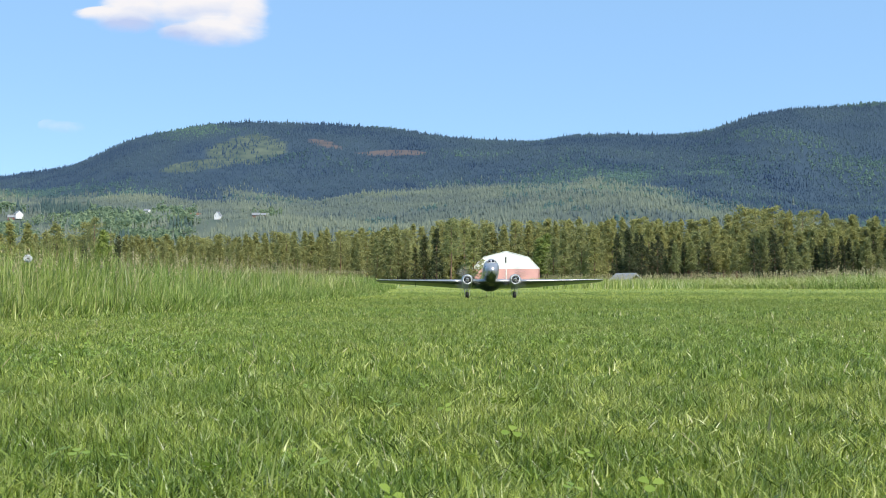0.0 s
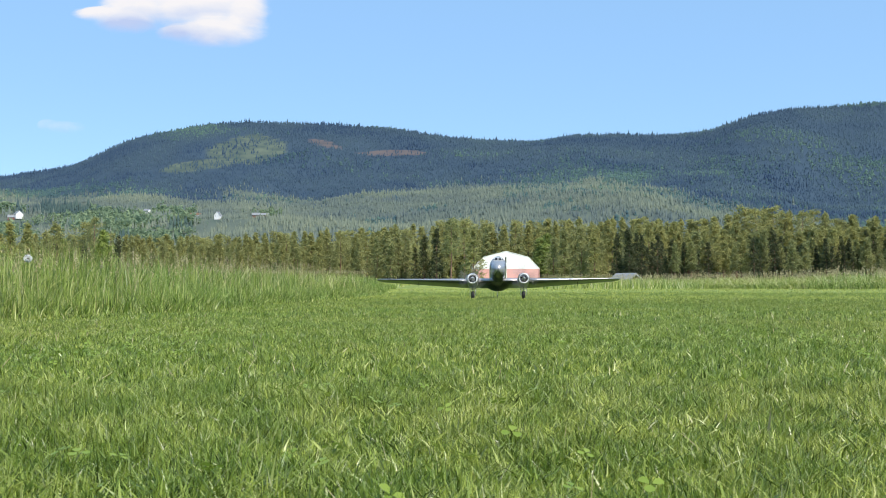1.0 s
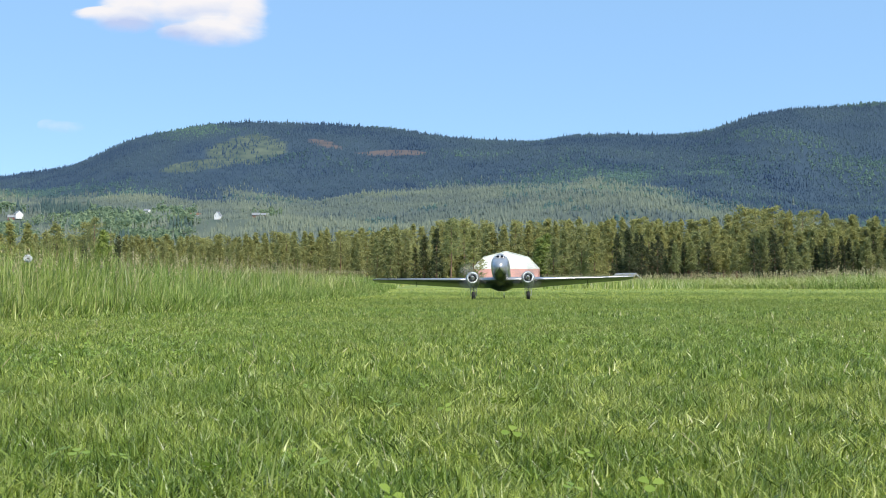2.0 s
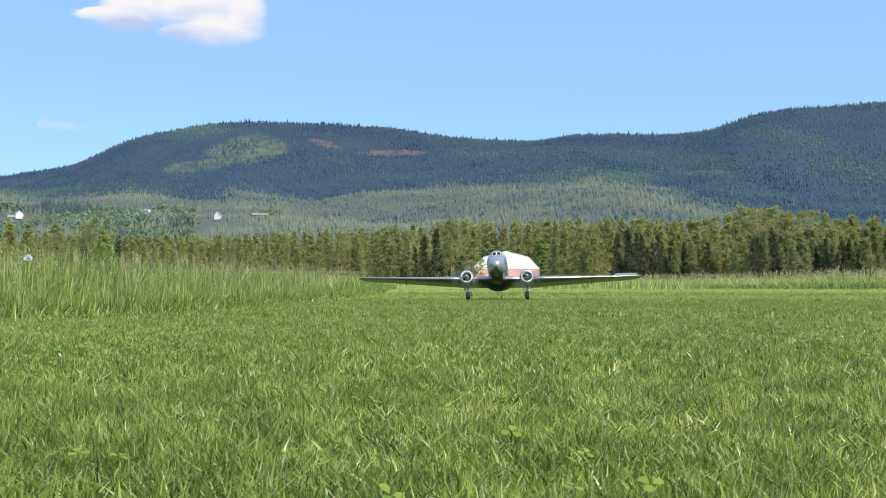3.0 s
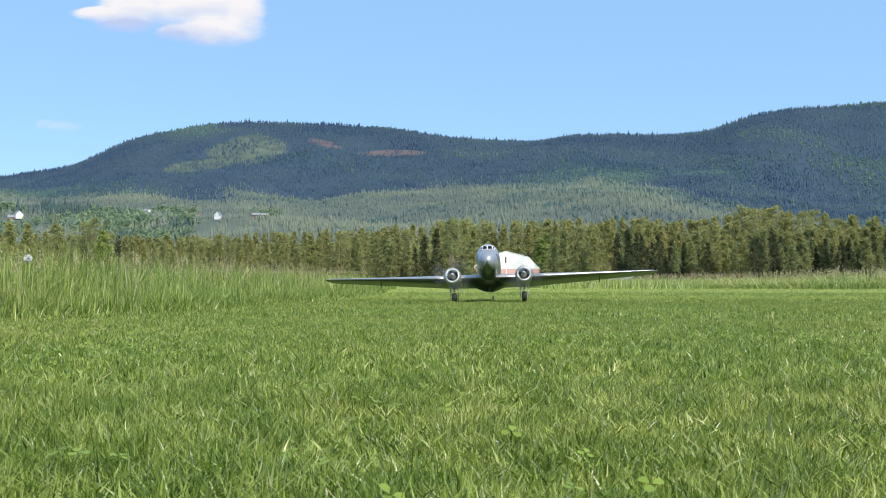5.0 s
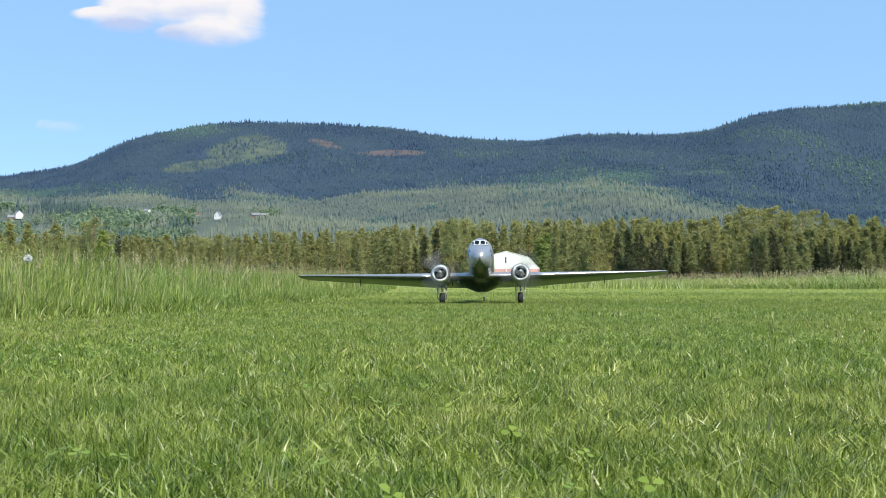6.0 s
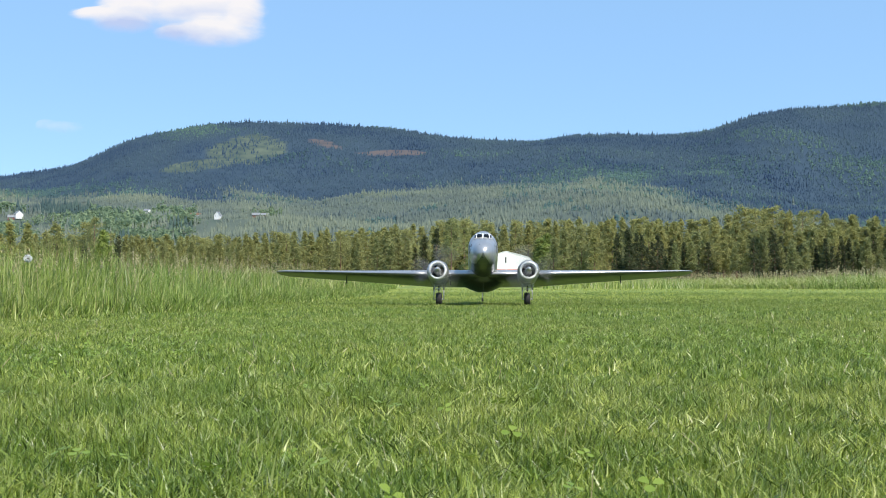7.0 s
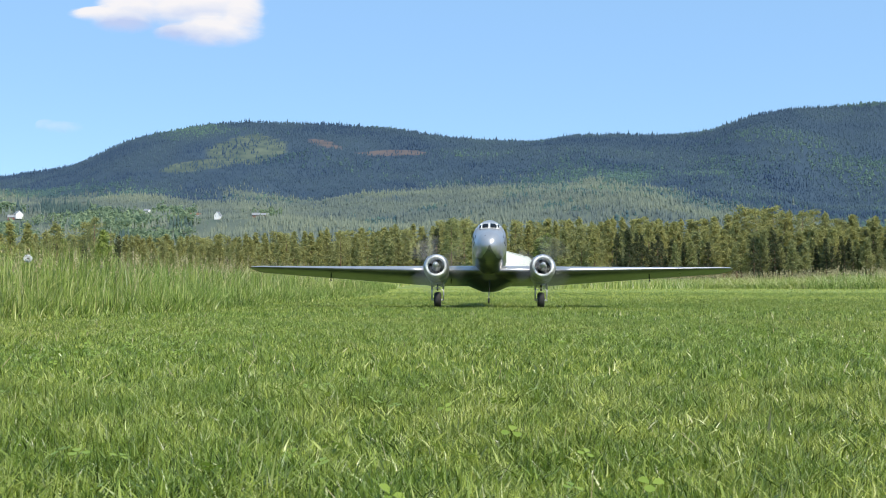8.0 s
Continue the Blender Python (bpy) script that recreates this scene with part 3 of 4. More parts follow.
            tagged(new("pine_wood", me), label, "forest", kind="stuff")


def build_tree_line():
    g = random.Random(5)
    stock = {}
    for kind, hs in (("pine", (11.0, 12.5, 13.5, 12.0)), ("young_pine", (8.5, 9.5, 10.0, 9.0, 8.0)), ("planted_pine", (7.0, 7.6, 8.2, 7.4)),
                     ("spruce", (9.0, 10.0, 8.0)), ("birch", (8.0, 7.0))):
        stock[kind] = [[make_tree(kind, h, 40 + int(h * 10) + len(kind) * 7), h, True] for h in hs]

    joined = []

    def plant(kind, x, y, height, inside=False):
        item = g.choice(stock[kind])
        s = height / item[1]
        if inside:
            joined.append((item[0], x, y, g.uniform(0, math.tau), s * g.uniform(0.85, 1.2), s))
            return
        m = Matrix.Translation((x, y, float(ground_z(x, y)))) @ Matrix.Rotation(g.uniform(0, math.tau), 4, 'Z')
        if item[2]:
            item[2] = False
            ob = item[0]
            ob.matrix_basis = m
        else:
            ob = copy_thing(item[0], m)
        wide = s * g.uniform(0.85, 1.2)
        ob.scale = (wide, wide, s)

    # the edge of the wood, row behind row; heights follow the stand
    for row, (dist, step, low, tall) in enumerate(((156, 2.2, 0.36, 0.72), (161, 2.1, 0.55, 0.90), (168, 2.1, 0.75, 1.02), (180, 1.6, 0.94, 1.05))):
        u = -0.50
        while u < 0.50:
            planted = 0.172 < u < 0.48 and row < 3
            u += step / dist * g.uniform(0.55, 1.45) * (0.6 if planted else 1.0)
            d = dist + g.uniform(-3, 3)
            stand = float(np.interp(u, (-0.5, -0.44, -0.31, -0.30, -0.22, -0.10, 0.02, 0.10, 0.18, 0.25, 0.29, 0.38, 0.40, 0.5),
                                    (9.0, 9.0, 8.9, 8.5, 8.6, 9.8, 11.1, 11.2, 11.6, 11.6, 13.4, 13.6, 12.0, 12.2)))
            h = stand * g.uniform(low, tall)
            if planted:
                d -= 34          # here a dense planted stand comes nearer
                h = d * (0.0565 + 0.0045 * g.uniform(-1, 1)) * (g.uniform(0.5, 0.9), g.uniform(0.72, 1.0), g.uniform(0.9, 1.05))[row]
                kind = "spruce" if row < 2 and g.random() < (0.75 if u < 0.235 else 0.42) else "planted_pine"
            elif u < -0.31 and g.random() < 0.25:
                kind = "birch" if g.random() < 0.3 else "spruce"
            elif row > 2 or 0.285 < u < 0.39:
                kind = g.choice(("pine", "planted_pine", "young_pine"))
            else:
                kind = "young_pine" if row < 2 else g.choice(("young_pine", "planted_pine", "pine"))
            if row == 0 and 0.02 < u < 0.115:
                d = 172 + g.uniform(-2, 6)
            plant(kind, u * d, d, h, row > 1)
    # single trees that stand out
    for kind, u, d, h in (("spruce", -0.018, 150, 7.4), ("spruce", -0.006, 149, 8.4), ("spruce", -0.028, 151, 5.6), ("birch", 0.098, 156, 7.2),
                          ("birch", 0.105, 158, 8.0), ("birch", -0.342, 138, 7.4), ("pine", -0.350, 146, 9.8), ("pine", -0.358, 149, 9.2), ("pine", 0.008, 141, 9.4),
                          ("pine", 0.022, 146, 9.6), ("young_pine", 0.031, 131, 7.7), ("young_pine", 0.026, 133, 6.6), ("young_pine", 0.123, 140, 7.6),
                          ("young_pine", 0.138, 139, 8.2), ("young_pine", 0.112, 142, 6.8), ("young_pine", 0.152, 137, 7.0), ("spruce", 0.176, 123, 6.3), ("spruce", 0.186, 122, 6.8),
                          ("pine", -0.39, 150, 9.0), ("young_pine", -0.437, 120, 7.6), ("young_pine", -0.420, 128, 7.9)):
        plant(kind, u * d, d, h)
    join_trees(joined)
    for items in stock.values():
        for ob, _, spare in items:
            for o in (*ob.children_recursive, ob) if spare else ():
                bpy.data.objects.remove(o)


# ---------- buildings ----------
def build_tent_hall():
    """Storage hall of tarpaulin with a many-sided roof, end towards the strip."""
    d = 136.0
    x0 = 0.0635 * d
    top = thing("tent_hall", "white and faded red tarpaulin storage hall by the wood", "hall", pose(x0, d, float(ground_z(x0, d)) - 0.05))
    prof = [(-4.55, 0), (-4.55, 2.02), (-3.0, 3.62), (0.0, 4.42), (3.0, 3.62), (4.55, 2.02), (4.55, 0)]
    # red base and white upper part of the end wall, each a sheet with thickness
    bm = bmesh.new()
    lo = [(-4.55, 0.0), (4.55, 0.0), (4.55, 2.02), (-4.55, 2.02)]
    ring_loft(bm, [[(x, 0.0, z) for x, z in lo], [(x, 0.12, z) for x, z in lo]])
    part("end_wall", bm, M_TENT_RED, top, "faded red lower tarpaulin")
    bm = bmesh.new()
    up = [(-4.55, 2.024), (4.55, 2.024), (3.0, 3.62), (0.0, 4.42), (-3.0, 3.62)]
    ring_loft(bm, [[(x, -0.01, z) for x, z in up], [(x, 0.12, z) for x, z in up]])
    part("gable", bm, M_TENT_WHITE, top, "white upper tarpaulin")
    for s in (-1, 1):
        bm = bmesh.new()
        box(bm, s * 4.5 - 0.06, s * 4.5 + 0.06, 0.12, 15, 0, 2.02)
        part("side_wall", bm, M_TENT_RED, top, "faded red side tarpaulin")
    for (xa, za), (xb, zb2) in zip(prof[1:5], prof[2:6]):
        bm = bmesh.new()
        n = Vector((-(zb2 - za), 0, xb - xa)).normalized() * 0.07
        sec = [(xa, za), (xb, zb2), (xb + n.x, zb2 + n.z), (xa + n.x, za + n.z)]
        ring_loft(bm, [[(x, -0.06, z) for x, z in sec], [(x, 15.1, z) for x, z in sec]])
        part("roof_panel", bm, M_TENT_WHITE, top)
    bm = bmesh.new()
    box(bm, -0.06, 0.06, -0.05, -0.002, 0, 2.0)
    part("door_seam", bm, M_TENT_WHITE, top, "white strip between the doors")
    bm = bmesh.new()
    box(bm, -0.14, 0.02, -0.06, -0.012, 2.85, 3.65, 0.01)
    part("vent", bm, M_DARK, top, "dark upright vent slot")
    for x in (-4.5, 4.5):
        bm = bmesh.new()
        tube(bm, (x, -0.05, 0), (x, -0.05, 2.02), 0.05)
        part("corner_post", bm, M_TENT_RED, top)


def build_house(name, label, u, d, w, depth, wall_h, roof_h, wall_mat, turn, z=None, group="", roof_mat=None, chimney=True):
    """A gabled wooden house with windows on the front and the gable."""
    roof_mat = roof_mat or M_ROOF_GREY
    x = u * d
    zz = float(hill_z(np.float64(x), np.float64(d))) if z is None else z
    top = thing(name, label, "house", pose(x, d, zz - 0.3, 0, 0, turn), group)
    bm = bmesh.new()
    prof = [(-depth / 2, 0), (depth / 2, 0), (depth / 2, wall_h), (0, wall_h + roof_h), (-depth / 2, wall_h)]
    ring_loft(bm, [[(-w / 2, y, z0) for y, z0 in prof], [(w / 2, y, z0) for y, z0 in prof]])
    part("wall", bm, wall_mat, top)
    for s in (-1, 1):
        bm = bmesh.new()
        a, b = (s * (depth / 2 + 0.5), wall_h - roof_h / depth), (0, wall_h + roof_h)
        sec = [(a[0], a[1] + 0.05), (b[0], b[1] + 0.05), (b[0], b[1] + 0.25), (a[0], a[1] + 0.25)]
        ring_loft(bm, [[(-w / 2 - 0.5, y, z0) for y, z0 in sec], [(w / 2 + 0.5, y, z0) for y, z0 in sec]])
        part("roof", bm, roof_mat, top)
    if chimney:
        bm = bmesh.new()
        box(bm, w * 0.15, w * 0.15 + 0.7, -0.35, 0.35, wall_h + roof_h * 0.6, wall_h + roof_h + 0.9)
        part("chimney", bm, M_BROWN_WOOD, top)
    n = max(2, int(w / 2.6))
    for k in range(n):
        cx = -w / 2 + (k + 0.5) * w / n
        bm = bmesh.new()
        box(bm, cx - 0.5, cx + 0.5, -depth / 2 - 0.06, -depth / 2 + 0.05, wall_h - 1.9, wall_h - 0.7)
        part("window", bm, M_PANE, top)
    for cy in (-depth / 5, depth / 5):
        bm = bmesh.new()
        box(bm, -w / 2 - 0.06, -w / 2 + 0.05, cy - 0.45, cy + 0.45, wall_h - 1.9, wall_h - 0.7)
        part("window", bm, M_PANE, top)
    return top


def build_houses():
    (a, da), (b, db), (c, dc), (e, de), (f, df), (h, dh) = HOMES
    build_house("house", "white wooden farmhouse with a grey roof on the slope", a, da, 15, 11, 7, 5, M_WHITE_WOOD, -52)
    build_house("barn", "red wooden barn beside the white farmhouse", b, db, 9, 7, 4.5, 3.6, M_RED_WOOD, 20)
    build_house("house", "small white house among the trees on the slope", c, dc, 11, 8, 5, 3.4, M_WHITE_WOOD, -25)
    build_house("house", "white house with its gable to the valley", e, de, 8, 8, 6, 5, M_WHITE_WOOD, 80)
    build_house("house", "pale wooden house with a brown roof on the slope", f, df, 15, 9, 4.5, 3, M_WHITE_WOOD, 5, roof_mat=M_BROWN_WOOD)
    build_house("house", "long brown wooden house on the slope", h, dh, 24, 9, 4.2, 3, M_BROWN_WOOD, 8)
    # low hut by the meadow
    d = 100.0
    build_house("hut", "low hut with a grey sheet roof behind the meadow", 0.1838, d, 1.7, 1.3, 0.86, 0.40, M_BROWN_WOOD, -52,
                z=float(ground_z(0.1838 * d, d)) - 0.07, chimney=False)


# ---------- grass ----------
def blades(name, x, y, h, w, lean, segs, material, label, base=None, kind="stuff"):
    """Grass blades: upright tapered leaves that bend over."""
    n = len(x)
    z = ground_z(x, y) if base is None else base
    face = RNG.uniform(0, math.tau, n)
    dr = RNG.uniform(0, math.tau, n) + 0.8 * wave(x, y, 0.25, 58)
    sx, sy = np.cos(face) * w / 2, np.sin(face) * w / 2
    lx, ly = np.cos(dr) * lean * h, np.sin(dr) * lean * h
    verts, tris, quads = [], [], []
    ids = np.arange(n)
    for k in range(segs):
        t = k / segs
        wk = (1 - t ** 2 * 0.75)
        cx, cy, cz = x + lx * t * t, y + ly * t * t, z - 0.004 + h * (t - 0.25 * lean * t * t)
        verts += [np.stack([cx - sx * wk, cy - sy * wk, cz], -1), np.stack([cx + sx * wk, cy + sy * wk, cz], -1)]
    verts.append(np.stack([x + lx, y + ly, z + h * (1 - 0.25 * lean)], -1))
    for k in range(segs - 1):
        quads.append(np.stack([2 * k * n + ids, (2 * k + 1) * n + ids, (2 * k + 3) * n + ids, (2 * k + 2) * n + ids], -1))
    k = segs - 1
    tris.append(np.stack([2 * k * n + ids, (2 * k + 1) * n + ids, (2 * k + 2) * n + ids], -1))
    me = array_mesh(name, np.concatenate(verts), np.concatenate(tris), material, np.concatenate(quads) if quads else None)
    return tagged(new(name, me), label, "grass", kind=kind)


EDGE_X = -1.58


def strip_edge(y):
    """Where the mown strip ends at the tall grass."""
    return EDGE_X - 0.30 * smooth01((6.2 - y) / 2.2) + 0.06 * np.sin(y * 1.3) + 0.04 * np.sin(y * 3.1 + 1)


def wedge(n, r0, r1, half=0.50, power=1.0):
    r = (RNG.uniform(0, 1, n) ** power * (r1 ** 2 - r0 ** 2) + r0 ** 2) ** 0.5
    a = RNG.uniform(-half, half, n)
    return r * np.sin(a), r * np.cos(a)


def build_lawn():
    label = "fresh green mown grass of the airstrip"
    for n, r0, r1, segs, w, hh, flat in ((95000, 0.16, 1.3, 2, 0.0016, 0.0195, 12000), (140000, 1.3, 4.2, 2, 0.0023, 0.0150, 16000),
                                         (150000, 4.2, 11.5, 1, 0.0052, 0.0165, 0), (90000, 11.5, 30, 1, 0.0115, 0.021, 0)):
        x, y = wedge(n, r0, r1, power=1.0 if r0 < 11 else 2.6)
        keep = x > strip_edge(y) - 0.05
        x, y = x[keep], y[keep]
        m = len(x)
        clump = 1 + (0.32 if r0 < 4 else 0.42) * wave(x, y, 0.11 if r0 < 4 else 0.30, 51) + 0.16 * wave(x, y, 0.9, 52)
        h = hh * np.clip(clump, 0.4, 1.7) * RNG.uniform(0.55, 1.15, m)
        h = np.where(RNG.uniform(0, 1, m) > 0.99, h * 1.45, h)
        blades("lawn_grass", x, y, h, w * RNG.uniform(0.55, 1.5, m), RNG.uniform(0.05, 1.25, m), segs, M_LAWN, label)
        if flat:
            # cut and lying leaves between the upright ones
            x, y = wedge(flat, r0, r1)
            keep = x > strip_edge(y) - 0.05
            x, y = x[keep], y[keep]
            m = len(x)
            blades("lawn_grass", x, y, RNG.uniform(0.004, 0.010, m), w * RNG.uniform(0.6, 1.2, m), RNG.uniform(1.0, 2.4, m), 2, M_LAWN,
                   "bent and cut leaves lying in the mown grass", base=ground_z(x, y) + RNG.uniform(0.006, 0.016, m))
    # dry pale blades among the green
    x, y = wedge(420, 0.3, 5.0)
    keep = x > strip_edge(y)
    x, y = x[keep], y[keep]
    m = len(x)
    blades("dry_grass", x, y, RNG.uniform(0.018, 0.036, m), RNG.uniform(0.0014, 0.003, m), RNG.uniform(0.1, 1.4, m), 3, M_STRAW, "pale dry blades among the mown grass")
    # the strip goes on beside and behind the camera
    r = 14 * RNG.uniform(0.02, 1, 40000) ** 0.6
    a = RNG.uniform(0.5, math.tau - 0.5, 40000)
    x, y = r * np.sin(a), r * np.cos(a)
    keep = x > strip_edge(y) - 0.05
    x, y = x[keep], y[keep]
    m = len(x)
    blades("lawn_grass", x, y, 0.026 * RNG.uniform(0.6, 1.2, m), 0.012 * RNG.uniform(0.6, 1.4, m), RNG.uniform(0.05, 1.0, m), 1, M_LAWN, label)
    r = 10 + 65 * RNG.uniform(0, 1, 100000) ** 1.35
    a = RNG.uniform(-0.46, 0.46, 100000)
    x, y = r * np.sin(a), r * np.cos(a)
    keep = (x > -1.6) & (RNG.uniform(0, 1, len(r)) < smooth01((r - 9) / 13))
    x, y = x[keep], y[keep]
    m = len(x)
    blades("pale_lawn_grass", x, y, 0.024 * RNG.uniform(0.5, 1.2, m), 0.018 * RNG.uniform(0.6, 1.4, m), RNG.uniform(0.1, 0.8, m), 1, M_PALE_LAWN,
           "paler close-mown grass at the far end of the strip")


def build_clover():
    """Round three-part leaves scattered through the mown grass."""
    x, y = wedge(1500, 0.25, 3.0)
    keep = (wave(x, y, 0.5, 55) > 0.4) & (x > strip_edge(y))
    x, y = x[keep], y[keep]
    n = len(x)
    z = ground_z(x, y) + RNG.uniform(0.014, 0.024, n)
    verts, tris = [], []
    spin = RNG.uniform(0, math.tau, n)
    tilt = RNG.uniform(-0.5, 0.5, (2, n))
    size = RNG.uniform(0.003, 0.0058, n)
    ids = np.arange(n)
    base = 0
    for lobe in range(3):
        a0 = spin + lobe * math.tau / 3
        for r, da in ((0.15, 0.0), (0.9, -0.62), (1.35, -0.4), (1.45, 0.0), (1.35, 0.4), (0.9, 0.62)):
            px, py = r * size * np.cos(a0 + da), r * size * np.sin(a0 + da)
            verts.append(np.stack([x + px, y + py, z + px * tilt[0] + py * tilt[1] + 0.12 * abs(da) * size], -1))
        for k in range(1, 5):
            tris.append(np.stack([base * n + ids, (base + k) * n + ids, (base + k + 1) * n + ids], -1))
        base += 6
    me = array_mesh("clover_leaves", np.concatenate(verts), np.concatenate(tris), M_CLOVER)
    tagged(new("clover_leaves", me), "small round clover leaves in the mown grass", "clover", kind="stuff")


def seed_stems(name, x, y, h, label, thick=1.0):
    """Thin stalks with seed heads."""
    n = len(x)
    z = ground_z(x, y)
    blades(name, x, y, h, np.full(n, 0.0035 * thick), RNG.uniform(0.03, 0.3, n), 3, M_STRAW, label)
    g = np.random.default_rng(3)
    verts, tris = [], []
    for k in range(n):
        tufts(verts, tris, (x[k], y[k], z[k] + h[k] * 0.95), (0.003 * thick, 0.003 * thick, 0.020 * thick), 8, 0.012 * thick, g, 2.0)
    me = array_mesh(name + "_heads", np.concatenate(verts), np.concatenate(tris), M_STRAW)
    tagged(new("seed_heads", me), "straw-coloured seed heads above the meadow", "grass", kind="stuff")


def build_meadows():
    # along the strip
    n = 76000
    y = RNG.uniform(2.2, 34, n)
    off = RNG.uniform(0, 1, n) ** 1.6 * (0.6 + 0.22 * y)
    x = strip_edge(y) - off
    keep = x / y > -0.56
    x, y, off = x[keep], y[keep], off[keep]
    m = len(x)
    h = (0.15 + 0.24 * smooth01(off / 0.8) * smooth01(y / 6.0 + 0.45)) * (1 + 0.17 * wave(x, y, 0.7, 61)) * RNG.uniform(0.5, 1.2, m)
    w = 0.0027 + 0.00036 * y
    blades("meadow_grass", x, y, h, w * RNG.uniform(0.6, 1.5, m), RNG.uniform(0.02, 0.95, m) ** 1.5, 2, M_TALL, "tall uncut green meadow grass beside the strip")
    k = 26000
    y = RNG.uniform(-14, 5, k)
    x = strip_edge(y) - RNG.uniform(0, 1, k) ** 1.5 * 12
    kk = (x / np.maximum(y, 0.1) < -0.54) | (y < 0.2)
    x, y = x[kk], y[kk]
    m = len(x)
    blades("meadow_grass", x, y, RNG.uniform(0.16, 0.4, m), 0.016 * RNG.uniform(0.6, 1.5, m), RNG.uniform(0.05, 0.7, m), 1, M_TALL, "tall uncut green meadow grass beside the strip")
    # half-high fringe where the mower turned away
    k = 16000
    y = RNG.uniform(2.6, 26, k)
    x = strip_edge(y) + RNG.normal(-0.03, 0.06, k)
    hh = np.clip(0.085 - 0.22 * (x - strip_edge(y)), 0.03, 0.14) * RNG.uniform(0.5, 1.25, k)
    blades("meadow_grass", x, y, hh, (0.003 + 0.0004 * y) * RNG.uniform(0.6, 1.4, k), RNG.uniform(0.1, 1.2, k), 2, M_TALL, "half-high grass along the edge of the strip")
    # broad single leaves that rise above the rest
    k = 1700
    y = RNG.uniform(2.8, 26, k)
    off = RNG.uniform(0.1, 1, k) * (0.5 + 0.12 * y)
    x = strip_edge(y) - off
    kk = x / y > -0.52
    x, y, off = x[kk], y[kk], off[kk]
    m = len(x)
    h = np.minimum(0.52, (0.18 + 0.021 * y) * RNG.uniform(0.75, 1.15, m)) * smooth01(off + 0.45)
    blades("meadow_leaves", x, y, h, (0.006 + 0.0005 * y) * RNG.uniform(0.5, 1.2, m), RNG.uniform(0.02, 0.9, m) ** 1.6, 4, M_FIELD, "broad light leaves rising from the meadow grass")
    k = 1500
    y = RNG.uniform(3.5, 30, k)
    x = strip_edge(y) - 0.25 - RNG.uniform(0, 1, k) * (0.5 + 0.15 * y)
    kk = x / y > -0.5
    seed_stems("meadow_stalks", x[kk], y[kk], np.minimum(0.52, (0.19 + 0.021 * y[kk]) * RNG.uniform(0.75, 1.2, kk.sum())), "dry stalks with seed heads in the meadow")
    # across the far side of the strip
    n = 46000
    u = RNG.uniform(0.085, 0.52, n)
    front = 30 + 24 * smooth01((0.46 - u) / 0.36)
    d = front + RNG.uniform(0, 1, n) ** 1.5 * 22
    x, y = u * d, d
    h = 0.58 * smooth01((d - front) / 2.5 + 0.3) * (1 + 0.22 * wave(x, y, 2.2, 71) + 0.12 * wave(x, y, 0.7, 72)) * RNG.uniform(0.45, 1.15, n)
    blades("meadow_grass", x, y, h, 0.020 * RNG.uniform(0.5, 1.5, n), RNG.uniform(0.05, 1.3, n), 2, M_FIELD, "tall meadow grass across the strip before the wood")
    # dark green foot of that meadow, where the mower passed
    k = 12000
    u = RNG.uniform(0.085, 0.52, k)
    d = 30 + 24 * smooth01((0.46 - u) / 0.36) + RNG.uniform(-0.2, 1.6, k) + 0.25 * wave(u * 40, u * 40, 2.0, 74)
    blades("meadow_grass", u * d, d, RNG.uniform(0.10, 0.30, k), 0.022 * RNG.uniform(0.6, 1.4, k), RNG.uniform(0.1, 1.1, k), 2, M_TALL, "darker green grass at the foot of the far meadow")
    k = 1800
    u = RNG.uniform(0.1, 0.5, k)
    d = 31 + 24 * smooth01((0.46 - u) / 0.36) + RNG.uniform(0, 14, k)
    seed_stems("meadow_stalks", u * d, d, RNG.uniform(0.52, 0.78, k), "pale dry stalks in the far meadow", 2.6)
    # behind, up to the wood
    n = 36000
    d = RNG.uniform(42, 135, n)
    u = RNG.uniform(-0.5, 0.5, n)
    keep = (u * d < -2.5) | (u > 0.1)
    x, y = (u * d)[keep], d[keep]
    m = len(x)
    blades("meadow_grass", x, y, 0.5 * RNG.uniform(0.5, 1.2, m), 0.05 * RNG.uniform(0.6, 1.5, m), RNG.uniform(0.05, 0.5, m), 1, M_FIELD,
           "tall meadow grass up to the wood")


def build_dandelion():
    """A round white seed head on its stalk."""
    x, y = -2.035, 4.85
    top = thing("dandelion", "white dandelion seed head on a tall stalk", "flower", pose(x, y, float(ground_z(x, y))))
    bm = bmesh.new()
    tube(bm, (0, 0, 0), (0.01, 0, 0.272), 0.003, 0.0022, 6)
    part("stalk", bm, M_TALL, top)
    bm = bmesh.new()
    bmesh.ops.create_icosphere(bm, subdivisions=1, radius=0.006, matrix=Matrix.Translation((0.01, 0, 0.279)))
    part("core", bm, M_BROWN_WOOD, top)
    g = np.random.default_rng(12)
    verts, tris = [], []
    dirs = g.normal(0, 1, (240, 3))
    dirs /= np.linalg.norm(dirs, axis=1)[:, None]
    for dv in dirs:
        tufts(verts, tris, np.array((0.01, 0, 0.279)) + dv * 0.017, (0.001, 0.001, 0.001), 2, 0.006, g)
    fl = new("fluff", array_mesh("fluff", np.concatenate(verts), np.concatenate(tris), M_FLUFF))
    fl.parent = top


# ---------- the model aircraft ----------
TILT = pose(0, 0, 0, -11.5)      # it sits on its tail wheel
ENGINE_X, HUB_Y, HUB_Z = 0.365, -0.345, 0.254
AXLE_Z, WHEEL_R = 0.076, 0.056


def airfoil(chord, thick, n=11):
    """Points round a wing section, leading edge at 0."""
    pts = []
    for k in range(2 * n):
        a = k * math.pi / n
        s = 0.5 * (1 + math.cos(a))
